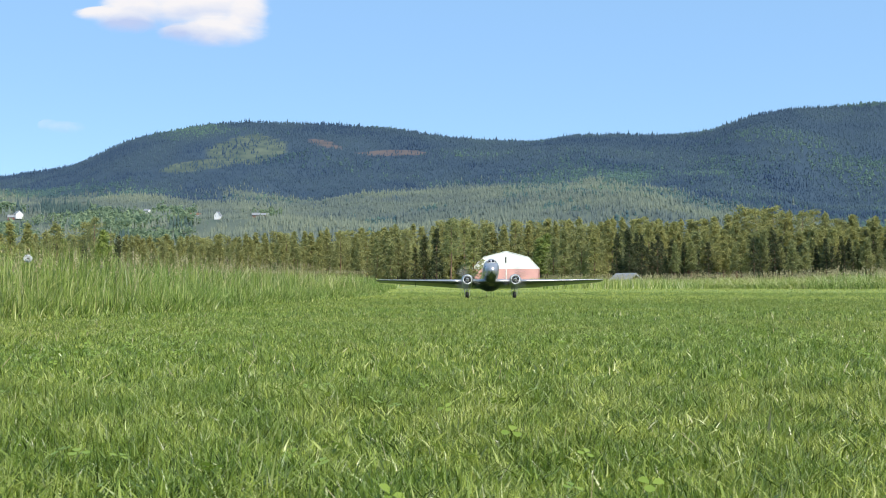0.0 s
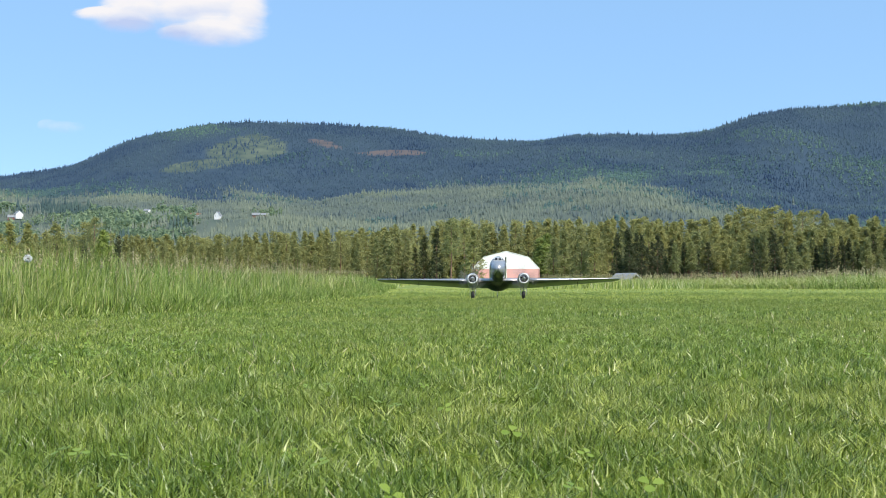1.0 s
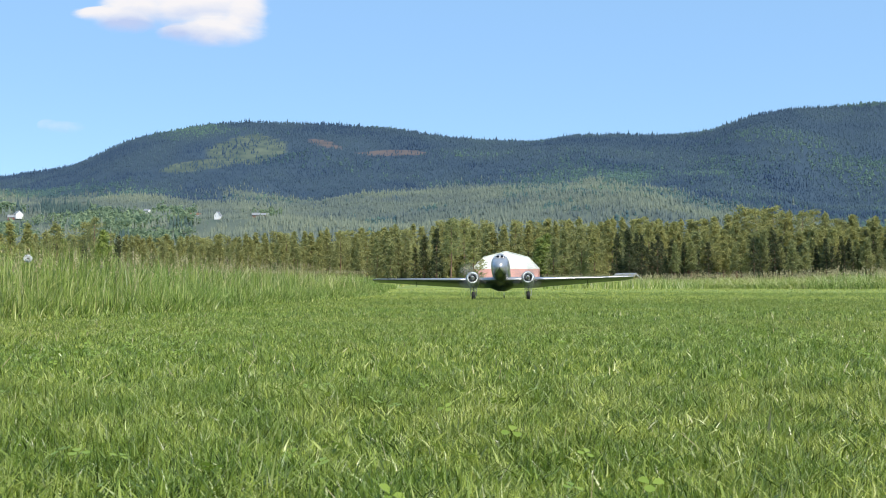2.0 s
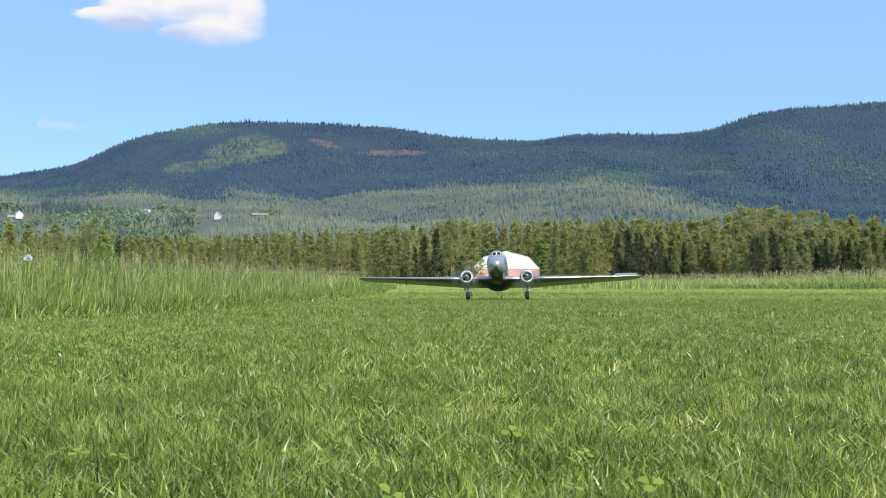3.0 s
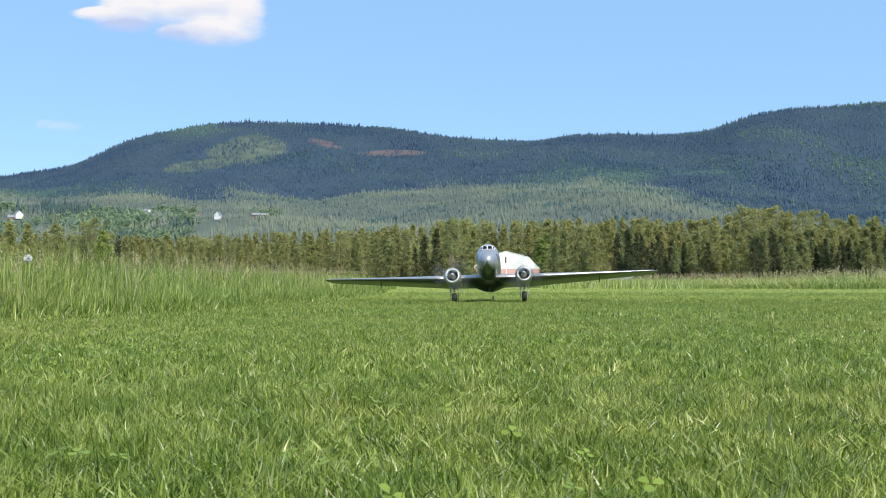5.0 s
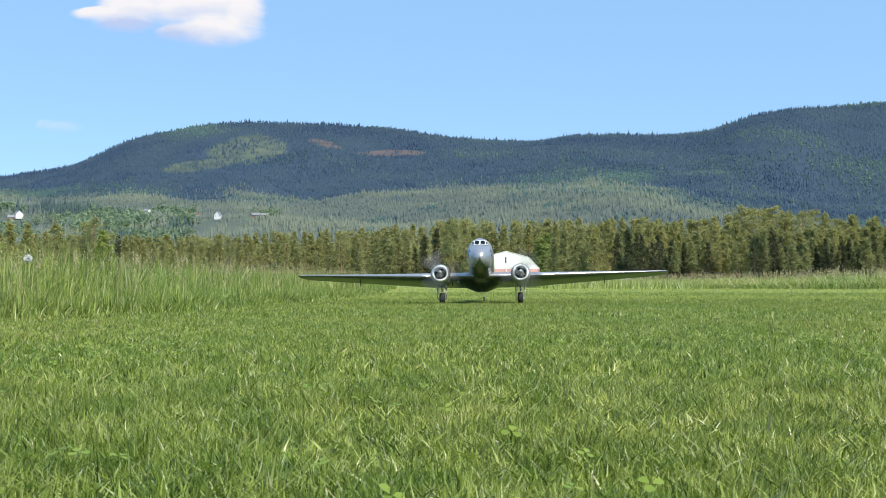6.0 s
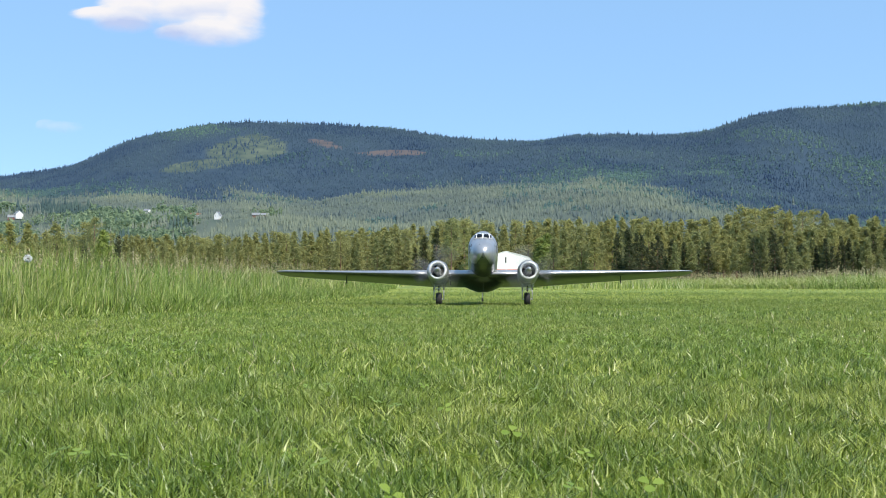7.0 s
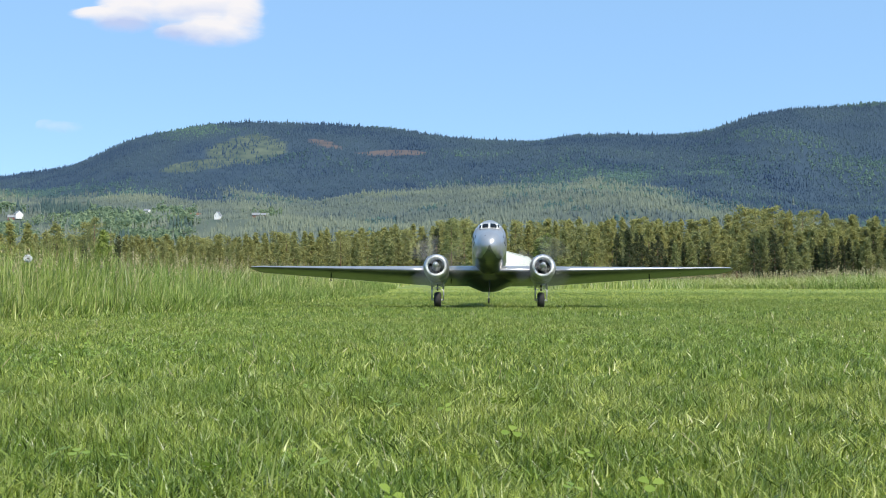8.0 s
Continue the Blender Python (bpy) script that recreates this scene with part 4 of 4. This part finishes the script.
        yt = 5 * thick * (0.2969 * math.sqrt(max(s, 0)) - 0.126 * s - 0.3516 * s * s + 0.2843 * s ** 3 - 0.1036 * s ** 4)
        camber = 0.02 * 4 * s * (1 - s)
        pts.append((chord * s, chord * (camber + (yt if a < math.pi else -0.75 * yt))))
    return pts


def wing_mesh(sections, rounds=0):
    bm = bmesh.new()
    ring_loft(bm, [[(x, y0 + a, z0 + b) for a, b in airfoil(c, t)] for x, y0, c, z0, t in sections])
    return bm


FUSELAGE = ((-0.557, .358, .342, .008), (-0.548, .39, .316, .034), (-0.525, .42, .294, .058), (-0.485, .452, .276, .08), (-0.435, .48, .262, .097),
            (-0.395, .496, .255, .106), (-0.367, .506, .252, .110), (-0.338, .549, .250, .113), (-0.295, .583, .249, .118), (-0.22, .602, .248, .122), (-0.05, .607, .252, .124),
            (0.15, .607, .258, .125), (0.35, .605, .262, .125), (0.6, .602, .285, .122), (0.95, .60, .345, .108), (1.3, .595, .418, .08), (1.6, .60, .49, .05), (1.8, .60, .53, .025),
            (1.9, .575, .55, .008))


def fuselage_point(station, angle):
    """A point of the skin: station as (y, top, bottom, half width); angle from straight up."""
    y, top, bot, w = station
    zc = bot + (top - bot) * 0.54
    s, c = math.sin(angle), math.cos(angle)
    e = 0.88 + 0.1 * float(smooth01((y + 0.3) / 0.2)) * (c > 0)
    if c > 0:
        e -= 0.28 * max(0.0, 1 - abs(y + 0.34) / 0.08)     # squarer about the windscreen
    px = w * math.copysign(abs(s) ** e, s)
    pz = (top - zc if c > 0 else zc - bot) * math.copysign(abs(c) ** e, c)
    if top > 0.53 and c > 0:
        px *= 1 - 0.36 * c * c     # narrower roof
    return Vector((px, y, zc + pz))


def station_at(y):
    ys = [s[0] for s in FUSELAGE]
    return tuple(float(np.interp(y, ys, [s[k] for s in FUSELAGE])) for k in range(4))


def skin_patch(bm, corners, lift=0.0025, n=4):
    """A small plate that follows the skin between four (y, angle) corners."""
    rows = []
    for i in range(n + 1):
        row = []
        for j in range(n + 1):
            u, v = i / n, j / n
            y = (corners[0][0] * (1 - u) + corners[1][0] * u) * (1 - v) + (corners[3][0] * (1 - u) + corners[2][0] * u) * v
            a = (corners[0][1] * (1 - u) + corners[1][1] * u) * (1 - v) + (corners[3][1] * (1 - u) + corners[2][1] * u) * v
            p = fuselage_point(station_at(y), a)
            out = Vector((p.x, 0, p.z - 0.39)).normalized() * lift
            out.y -= lift * (1.0 if y < -0.3 else 0)
            row.append((p + out, p - out))
        rows.append(row)
    top = [[bm.verts.new(q[0]) for q in r] for r in rows]
    low = [[bm.verts.new(q[1]) for q in r] for r in rows]
    for i in range(n):
        for j in range(n):
            bm.faces.new((top[i][j], top[i + 1][j], top[i + 1][j + 1], top[i][j + 1]))
            bm.faces.new((low[i][j], low[i][j + 1], low[i + 1][j + 1], low[i + 1][j]))
    rim = [(i, 0) for i in range(n)] + [(n, j) for j in range(n)] + [(i, n) for i in range(n, 0, -1)] + [(0, j) for j in range(n, 0, -1)]
    for (a, b), (c, d) in zip(rim, rim[1:] + rim[:1]):
        bm.faces.new((top[a][b], low[a][b], low[c][d], top[c][d]))


def skin_y(x, z):
    """Where the skin of the upper nose lies for a given x and z."""
    ys = np.linspace(-0.41, -0.22, 96)
    zs = []
    for y in ys:
        st = station_at(float(y))
        ring = [fuselage_point(st, a) for a in np.linspace(0.0, 1.5, 40)]
        zs.append(float(np.interp(x, [p.x for p in ring], [p.z for p in ring])))
    return float(np.interp(z, zs, ys))


def pane_plate(bm, x0, x1, z0, z1, s, nx=4, nz=2, proud=0.003):
    """A glass plate in the skin between two x and two heights."""
    front, back = [], []
    for i in range(nx + 1):
        for k in range(nz + 1):
            x, z = x0 + (x1 - x0) * i / nx, z0 + (z1 - z0) * k / nz
            y = skin_y(x, z)
            front.append(bm.verts.new((s * x, y - proud, z + proud / 2)))
            back.append(bm.verts.new((s * x, y + 0.004, z - 0.0015)))
    m = nz + 1
    for i in range(nx):
        for k in range(nz):
            q = (i * m + k, (i + 1) * m + k, (i + 1) * m + k + 1, i * m + k + 1)
            bm.faces.new([front[j] for j in q])
            bm.faces.new([back[j] for j in q[::-1]])
    rim = [i * m for i in range(nx)] + [nx * m + k for k in range(nz)] + [i * m + nz for i in range(nx, 0, -1)] + [k for k in range(nz, 0, -1)]
    for a, b in zip(rim, rim[1:] + rim[:1]):
        bm.faces.new((front[a], back[a], back[b], front[b]))


def build_airplane():
    top = thing("model_airplane", "polished silver twin-engined model airliner taxiing on grass", "model airplane")
    # body
    bm = bmesh.new()
    stations = [station_at(float(y)) for y in np.concatenate([np.linspace(-0.557, -0.2, 52), np.linspace(-0.17, 1.9, 44)])]
    ring_loft(bm, [[fuselage_point(s, k * math.tau / 72) for k in range(72)] for s in stations])
    body = part("fuselage", bm, M_METAL, top, "silver fuselage, its belly darkened as a reflection of the ground", TILT, True)
    # Belly faces darkened up to a wavy edge, as the ground would reflect.
    body.data.materials.append(M_REFLECTED_BELLY)
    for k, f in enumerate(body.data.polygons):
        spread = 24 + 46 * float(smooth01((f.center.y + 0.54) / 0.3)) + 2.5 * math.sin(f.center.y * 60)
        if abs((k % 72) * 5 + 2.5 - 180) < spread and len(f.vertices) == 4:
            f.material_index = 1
    # cockpit windows: two in front, one at each side
    for s in (-1, 1):
        bm = bmesh.new()
        pane_plate(bm, 0.0005, 0.073, 0.504, 0.552, s, 6, 4, 0.0012)
        part("windscreen_frame", bm, M_RING, body, "white windscreen frame", None, True)
        bm = bmesh.new()
        pane_plate(bm, 0.006, 0.049, 0.509, 0.5465, s)
        part("windscreen_pane", bm, M_GLASS_DARK, body, "dark windscreen glass", None, True)
        bm = bmesh.new()
        pane_plate(bm, 0.056, 0.069, 0.509, 0.541, s)
        part("side_window", bm, M_GLASS_DARK, body, "dark side glass", None, True)
        for k in range(6):
            bm = bmesh.new()
            y = -0.05 + 0.14 * k
            skin_patch(bm, ((y, s * 1.18), (y + 0.055, s * 1.18), (y + 0.055, s * 1.36), (y, s * 1.36)), 0.002, 2)
            part("cabin_window", bm, M_GLASS_DARK, body, "dark cabin window")
        # thin dark zigzag line on the side of the nose
        bm = bmesh.new()
        bends = ((-0.40, 1.02), (-0.43, 1.20), (-0.37, 1.28), (-0.42, 1.50), (-0.38, 1.62))
        for (ya, aa), (yb, ab) in zip(bends, bends[1:]):
            skin_patch(bm, ((ya, s * aa), (yb, s * ab), (yb + 0.012, s * ab), (ya + 0.012, s * aa)), 0.0015, 3)
        part("side_marking", bm, M_ANTI_GLARE, body, "dark painted marking")
    bm = bmesh.new()
    skin_patch(bm, ((-0.375, -0.5), (-0.3665, -0.55), (-0.3665, 0.55), (-0.375, 0.5)), 0.0012, 6)
    part("windscreen_sill", bm, M_ANTI_GLARE, body, "thin dark strip below the windscreen")
    # wings
    bm = wing_mesh(((-0.44, -0.079, 0.56, 0.276, 0.172), (-0.13, -0.079, 0.58, 0.276, 0.175), (0.13, -0.079, 0.58, 0.276, 0.175), (0.44, -0.079, 0.56, 0.276, 0.172)))
    darken_underside(part("centre_wing", bm, M_METAL, top, "", TILT, True))
    for s in (-1, 1):
        secs = []
        for k in range(9):
            t = k / 8
            secs.append((s * (0.44 + 1.27 * t), -0.079 + 0.316 * t, 0.56 - 0.335 * t, 0.276 + 0.091 * t, 0.170 - 0.05 * t))
        for x, y0, c, z0, th in ((1.745, 0.252, 0.19, 0.3695, 0.12), (1.775, 0.27, 0.15, 0.374, 0.10), (1.793, 0.29, 0.10, 0.375, 0.10), (1.80, 0.315, 0.045, 0.3755, 0.10)):
            secs.append((s * x, y0, c, z0, th))
        if s < 0:
            secs = secs[::-1]
        darken_underside(part("outer_wing", wing_mesh(secs), M_METAL, top, "", TILT, True))
        # seam band where the outer wing bolts on
        bm = wing_mesh(((s * 0.434, -0.082, 0.566, 0.276, 0.176), (s * 0.446, -0.082, 0.566, 0.277, 0.176)))
        darken_underside(part("wing_joint_band", bm, M_METAL, top, "", TILT, True))
        # aileron mass balance below the wing
        bm = bmesh.new()
        tube(bm, (s * 1.17, 0.22, 0.325), (s * 1.17, 0.22, 0.262), 0.004, 0.004)
        tube(bm, (s * 1.17, 0.205, 0.262), (s * 1.17, 0.24, 0.262), 0.006, 0.004)
        part("mass_balance", bm, M_DARK, top, "thin dark rod under the wing", TILT)
        # engine nacelle
        nac = []
        for y, r, dz in ((-0.20, .083, 0), (-0.12, .083, .002), (-0.04, .08, .006), (0.08, .072, .012), (0.2, .058, .02), (0.32, .036, .03), (0.42, .008, .04)):
            nac.append([(s * ENGINE_X + r * math.cos(k * math.tau / 28), y, HUB_Z + dz + r * math.sin(k * math.tau / 28)) for k in range(28)])
        bm = bmesh.new()
        ring_loft(bm, nac)
        nacelle = part("engine_nacelle", bm, M_METAL, top, "", TILT, True)
        # cowling: a shell with a rolled lip
        bm = bmesh.new()
        at = (s * ENGINE_X, 0, HUB_Z)
        turned(bm, ((-0.205, .084), (-0.24, .089), (-0.28, .0895), (-0.303, .086), (-0.3165, .0785), (-0.3225, .0725)), 40, at=at, cap0=False, cap1=False)
        part("cowling", bm, M_COWL, nacelle, "", None, True)
        bm = bmesh.new()
        turned(bm, ((-0.3225, .0725), (-0.3250, .069), (-0.3262, .0655), (-0.3258, .061), (-0.3235, .0575), (-0.312, .0555), (-0.285, .055)), 40, at=at, cap0=False, cap1=False)
        part("cowl_ring", bm, M_RING, nacelle, "bright polished cowl lip", None, True)
        bm = bmesh.new()
        turned(bm, ((-0.262, .0535), (-0.262, .001)), 40, at=at, cap0=False, cap1=True)
        part("engine_bay", bm, M_DARK, nacelle, "dark inside of the cowling")
        for k in range(9):
            a = k * math.tau / 9 + 0.35
            bm = bmesh.new()
            for j in range(4):
                p0 = Vector((at[0] + math.cos(a) * (0.022 + 0.008 * j), -0.281, at[2] + math.sin(a) * (0.022 + 0.008 * j)))
                p1 = p0 + Vector((math.cos(a) * 0.005, 0, math.sin(a) * 0.005))
                tube(bm, p0, p1, 0.009, 0.009, 10)
            part("cylinder", bm, M_CYL, nacelle, "grey finned dummy cylinder")
        bm = bmesh.new()
        turned(bm, ((-0.262, .030), (-0.295, .028), (-0.315, .022), (-0.338, .017)), 24, at=at)
        part("gear_case", bm, M_STEEL, nacelle, "", None, True)
        # propeller: hub with three blades
        bm = bmesh.new()
        turned(bm, ((0.012, .018), (-0.004, .0205), (-0.016, .0185), (-0.026, .012), (-0.033, .003)), 20)
        prop = part("propeller", bm, M_METAL, top, "spinning three-bladed propeller", None, True)
        for k in range(3):
            bm = bmesh.new()
            rings = []
            for j in range(9):
                t = j / 8
                rad = 0.012 + 0.198 * t
                ch = 0.014 + 0.016 * math.sin(math.pi * min(1, t * 1.05)) * (1 - 0.25 * t) - 0.006 * max(0, t - 0.85) / 0.15
                tw = radians(58 - 40 * t)
                row = []
                for i in range(6):
                    q = i * math.tau / 6
                    c0, th = ch * math.cos(q), 0.0022 * math.sin(q) * (1.6 - t)
                    row.append((c0 * math.cos(tw) - th * math.sin(tw), c0 * math.sin(tw) + th * math.cos(tw), rad))
                rings.append(row)
            ring_loft(bm, rings)
            part("blade", bm, M_BLADE, prop, "thin grey propeller blade", pose(0, 0, 0, 0, 120 * k, 0), True)
        PROPS.append((s, prop))
        # main wheel and its legs
        bm = bmesh.new()
        turned(bm, ((-.022, .030), (-.025, .039), (-.0235, .048), (-.016, .0543), (-.006, .056), (.006, .056), (.016, .0543), (.0235, .048), (.025, .039), (.022, .030)), 36, 'X')
        wheel = part("wheel", bm, M_RUBBER, top, "black rubber main wheel", None, True)
        bm = bmesh.new()
        turned(bm, ((-.0232, .030), (-.021, .027), (-.013, .024), (-.014, .01), (-.026, .008), (.026, .008), (.014, .01), (.013, .024), (.021, .027), (.0232, .030)), 24, 'X')
        part("rim", bm, M_STEEL, wheel, "grey wheel rim", None, True)
        for k in range(5):
            bm = bmesh.new()
            a = k * math.tau / 5
            for e in (-1, 1):
                tube(bm, (e * .0145, .012 * math.cos(a), .012 * math.sin(a)), (e * .019, .026 * math.cos(a), .026 * math.sin(a)), .003, .003, 6)
            part("spoke", bm, M_STEEL, wheel)
        WHEELS.append((s, wheel))
        for e in (-1, 1):
            xx = s * ENGINE_X + e * 0.041
            bm = bmesh.new()
            tube(bm, (xx, -0.02, AXLE_Z + 0.075), (xx, -0.055, 0.225), 0.0065, 0.0075, 10)
            tube(bm, (xx, 0.0, AXLE_Z), (xx, -0.02, AXLE_Z + 0.08), 0.0045, 0.0045, 10)
            part("gear_leg", bm, M_STEEL, top, "grey oleo leg beside the wheel", None, True)
            bm = bmesh.new()
            tube(bm, (xx, -0.015, AXLE_Z + 0.05), (s * ENGINE_X + e * 0.038, 0.12, 0.20), 0.0038, 0.0038, 8)
            part("drag_strut", bm, M_STEEL, top)
        for za, zb in ((0.145, 0.175), (0.175, 0.205)):
            bm = bmesh.new()
            tube(bm, (s * ENGINE_X - 0.041, -0.03, za), (s * ENGINE_X + 0.041, -0.04, zb), 0.003, 0.003, 6)
            tube(bm, (s * ENGINE_X + 0.041, -0.03, za), (s * ENGINE_X - 0.041, -0.04, zb), 0.003, 0.003, 6)
            part("cross_brace", bm, M_STEEL, top)
        bm = bmesh.new()
        tube(bm, (s * ENGINE_X - 0.045, 0, AXLE_Z), (s * ENGINE_X + 0.045, 0, AXLE_Z), 0.0055)
        part("axle", bm, M_STEEL, top)
        bm = bmesh.new()
        tube(bm, (s * ENGINE_X, -0.02, 0.14), (s * ENGINE_X, -0.03, 0.21), 0.006)
        part("brake_line", bm, M_DARK, top)
    # fairing between wing and belly
    bm = bmesh.new()
    rings = []
    for y, w, z1, z0 in ((-0.07, .126, .30, .262), (0.03, .165, .285, .222), (0.16, .195, .272, .203), (0.32, .20, .275, .204), (0.45, .18, .285, .222), (0.58, .145, .30, .25), (0.7, .118, .32, .28)):
        ring = []
        for k in range(15):
            a = -math.pi / 2 + k * math.pi / 14
            ring.append((w * math.sin(a), y, z1 - (z1 - z0) * min(1.0, 1.35 * (1 - abs(math.sin(a)))) ** 0.8 if abs(math.cos(a)) > 1e-6 else z1))
        rings.append(ring)
    ring_loft(bm, rings)
    darken_underside(part("wing_fairing", bm, M_METAL, top, "", TILT, True), -0.1)
    # tail
    for s in (-1, 1):
        secs = [(s * (0.03 + 0.43 * t), 1.50 + 0.12 * t, 0.32 - 0.16 * t, 0.575, 0.1 - 0.02 * t) for t in (0, .25, .5, .75, 1)] + [(s * 0.485, 1.66, 0.09, 0.575, 0.08)]
        part("tailplane", wing_mesh(secs if s > 0 else secs[::-1]), M_METAL, top, "", TILT, True)
    bm = bmesh.new()
    rings = []
    for t, y0, c in ((0, 1.36, .54), (.25, 1.47, .43), (.5, 1.56, .34), (.75, 1.63, .26), (.93, 1.69, .18), (1, 1.74, .09)):
        rings.append([(b, y0 + a, 0.575 + 0.28 * t) for a, b in airfoil(c, 0.09)])
    ring_loft(bm, rings)
    part("tail_fin", bm, M_METAL, top, "", TILT, True)
    bm = bmesh.new()
    turned(bm, ((-.006, .010), (-.008, .020), (-.005, .026), (.005, .026), (.008, .020), (.006, .010)), 20, 'X', at=(0, 1.62, 0.046))
    part("tail_wheel", bm, M_RUBBER, top, "small black tail wheel", None, True)
    bm = bmesh.new()
    tube(bm, (0, 1.62, 0.046), (0, 1.56, 0.20), 0.004)
    part("tail_leg", bm, M_STEEL, top)
    # aerial below the belly, small drain below the wing
    bm = bmesh.new()
    tube(bm, (0, -0.03, 0.215), (0.002, -0.03, 0.10), 0.0022, 0.0016, 6)
    part("aerial", bm, M_DARK, top, "thin dark aerial under the belly", TILT)
    bm = bmesh.new()
    tube(bm, (-0.275, 0.10, 0.25), (-0.275, 0.10, 0.215), 0.004, 0.003, 8)
    part("drain_tube", bm, M_DARK, top, "", TILT)
    return top


PROPS, WHEELS = [], []


def darken_underside(ob, below=-0.3):
    """The faces that look down take the darker tone that stands in for ground reflection."""
    ob.data.materials.append(M_REFLECTED_BELLY)
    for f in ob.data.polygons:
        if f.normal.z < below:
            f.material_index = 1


# ---------- clouds ----------
def build_cloud(name, label, m, wide, high, lobes, mat):
    """A far bank of cloud: a bulging sheet, dense where its lobes are."""
    nx, nz = 70, 34
    xs, zs = np.linspace(-0.5, 0.5, nx), np.linspace(-0.5, 0.5, nz)
    Zg, Xg = np.meshgrid(zs, xs, indexing="ij")
    dens, lit = np.full(Xg.shape, -1.0), np.zeros(Xg.shape)
    for cx, cz, rx, rz, up in lobes:
        body = 1 - ((Xg - cx) / rx) ** 2 - ((Zg - cz) / rz) ** 2
        # height within each lobe gives its painted lit or shaded tone
        lit = np.where(body > dens, np.clip(0.5 + 0.5 * (Zg - cz) / rz + up, 0, 1), lit)
        dens = np.maximum(dens, body)
    for _ in range(3):
        lit[1:-1, 1:-1] = (lit[1:-1, 1:-1] * 2 + lit[:-2, 1:-1] + lit[2:, 1:-1] + lit[1:-1, :-2] + lit[1:-1, 2:]) / 6
    dens = np.maximum(dens, -1)
    verts = np.stack([Xg * wide, -60 * np.clip(dens, 0, 1), Zg * high], -1).reshape(-1, 3)
    i = np.arange(nz - 1)[:, None] * nx
    j = np.arange(nx - 1)[None, :]
    quads = np.stack([i + j, i + j + 1, i + nx + j + 1, i + nx + j], -1).reshape(-1, 4)
    me = array_mesh(name, verts, [], mat, quads)
    me.attributes.new("lit", 'FLOAT', 'POINT').data.foreach_set("value", lit.ravel().astype(np.float32))
    me.attributes.new("body", 'FLOAT', 'POINT').data.foreach_set("value", dens.ravel().astype(np.float32))
    me.shade_smooth()
    ob = tagged(new(name, me), label, "cloud", kind="structure")
    ob.matrix_basis = m
    return ob


# ---------- build ----------
build_ground()
build_hills()
build_unseen_slopes()
build_far_forest()
build_wood_inside()
build_tree_line()
build_tent_hall()
build_houses()
build_lawn()
build_clover()
build_meadows()
build_dandelion()
airplane = build_airplane()
CLOUD_AT, WISP_AT = (-1140, 4200, 1180), (-1620, 4200, 690)
cloud = build_cloud("backdrop_cloud", "white fair-weather cloud in the blue sky", pose(*CLOUD_AT), 1000, 420,
                    ((0.10, 0.10, 0.27, 0.28, 0.12), (0.177, -0.17, 0.2, 0.165, 0.12), (0.296, 0.05, 0.09, 0.33, 0.15), (-0.31, 0.0, 0.12, 0.07, 0.25), (-0.16, 0.08, 0.16, 0.15, 0.2), (-0.20, -0.08, 0.13, 0.13, -0.15), (0.02, -0.20, 0.10, 0.09, -0.2)),
                    cloud_material("cloud_vapour", 0.97, 0.5))
wisp = build_cloud("backdrop_cloud", "faint wisp of cloud above the hill", pose(*WISP_AT), 260, 110,
                   ((0.05, 0.0, 0.34, 0.26, 0.2), (-0.2, 0.1, 0.2, 0.24, 0.2)), cloud_material("wisp_vapour", 0.2, 0.8))

# seconds, x, y, z, pitch, roll, yaw of the model as it taxis
TAXI = ((0.0, 0.737, 15.38, -.004, 0.06, -0.10, -0.30), (0.5, 0.767, 14.90, -.004, 0.10, -0.14, -1.50), (1.0, 0.798, 14.42, 0.000, 0.0, -0.20, -2.75),
        (1.5, 0.803, 13.86, 0.000, 0.0, -0.55, -4.40), (2.25, 0.750, 13.07, 0.0, 0.05, -0.50, -5.00), (3.0, 0.677, 12.32, 0.0, 0.09, -0.40, -5.10), (3.5, 0.634, 11.90, 0.0, 0.10, -0.90, -5.30),
        (4.0, 0.583, 11.39, -.002, 0.17, -1.10, -4.80), (4.5, 0.545, 10.92, -.005, 0.2, -1.90, -4.60), (5.25, 0.450, 10.12, -.006, 0.35, -1.30, -4.00),
        (6.0, 0.358, 9.30, -.007, 0.4, -0.70, -3.35), (6.5, 0.338, 8.80, -.008, 0.3, -0.12, -2.65), (7.0, 0.331, 8.24, -.005, 0.3, 0.0, -2.10),
        (7.5, 0.329, 7.67, -.003, 0.33, 0.06, -2.0), (8.0, 0.327, 7.055, 0.0, 0.3, 0.20, -2.5))


def motions():
    walk(airplane, [(t, pose(x, y, z - 0.02, rx, ry, rz)) for t, x, y, z, rx, ry, rz in TAXI])
    ts, ys = [r[0] for r in TAXI], [r[2] for r in TAXI]
    for s, wheel in WHEELS:
        rows = []
        for k in range(121):
            t = k / 15
            rolled = ys[0] - float(np.interp(t, ts, ys))
            rows.append((t, pose(s * ENGINE_X, 0, AXLE_Z, math.degrees(rolled / WHEEL_R), 0, 0)))
        walk(wheel, rows)
    for s, prop in PROPS:
        hub = TILT @ pose(s * ENGINE_X, HUB_Y, HUB_Z)
        walk(prop, [(k / 30, hub @ pose(0, 0, 0, 0, 86.0 * k + 31 * s, 0)) for k in range(241)])
    walk(cloud, [(0.0, pose(*CLOUD_AT)), (8.0, pose(CLOUD_AT[0] - 17, CLOUD_AT[1], CLOUD_AT[2]))])
    walk(wisp, [(0.0, pose(*WISP_AT)), (8.0, pose(WISP_AT[0] - 10, WISP_AT[1], WISP_AT[2]))])


motions()
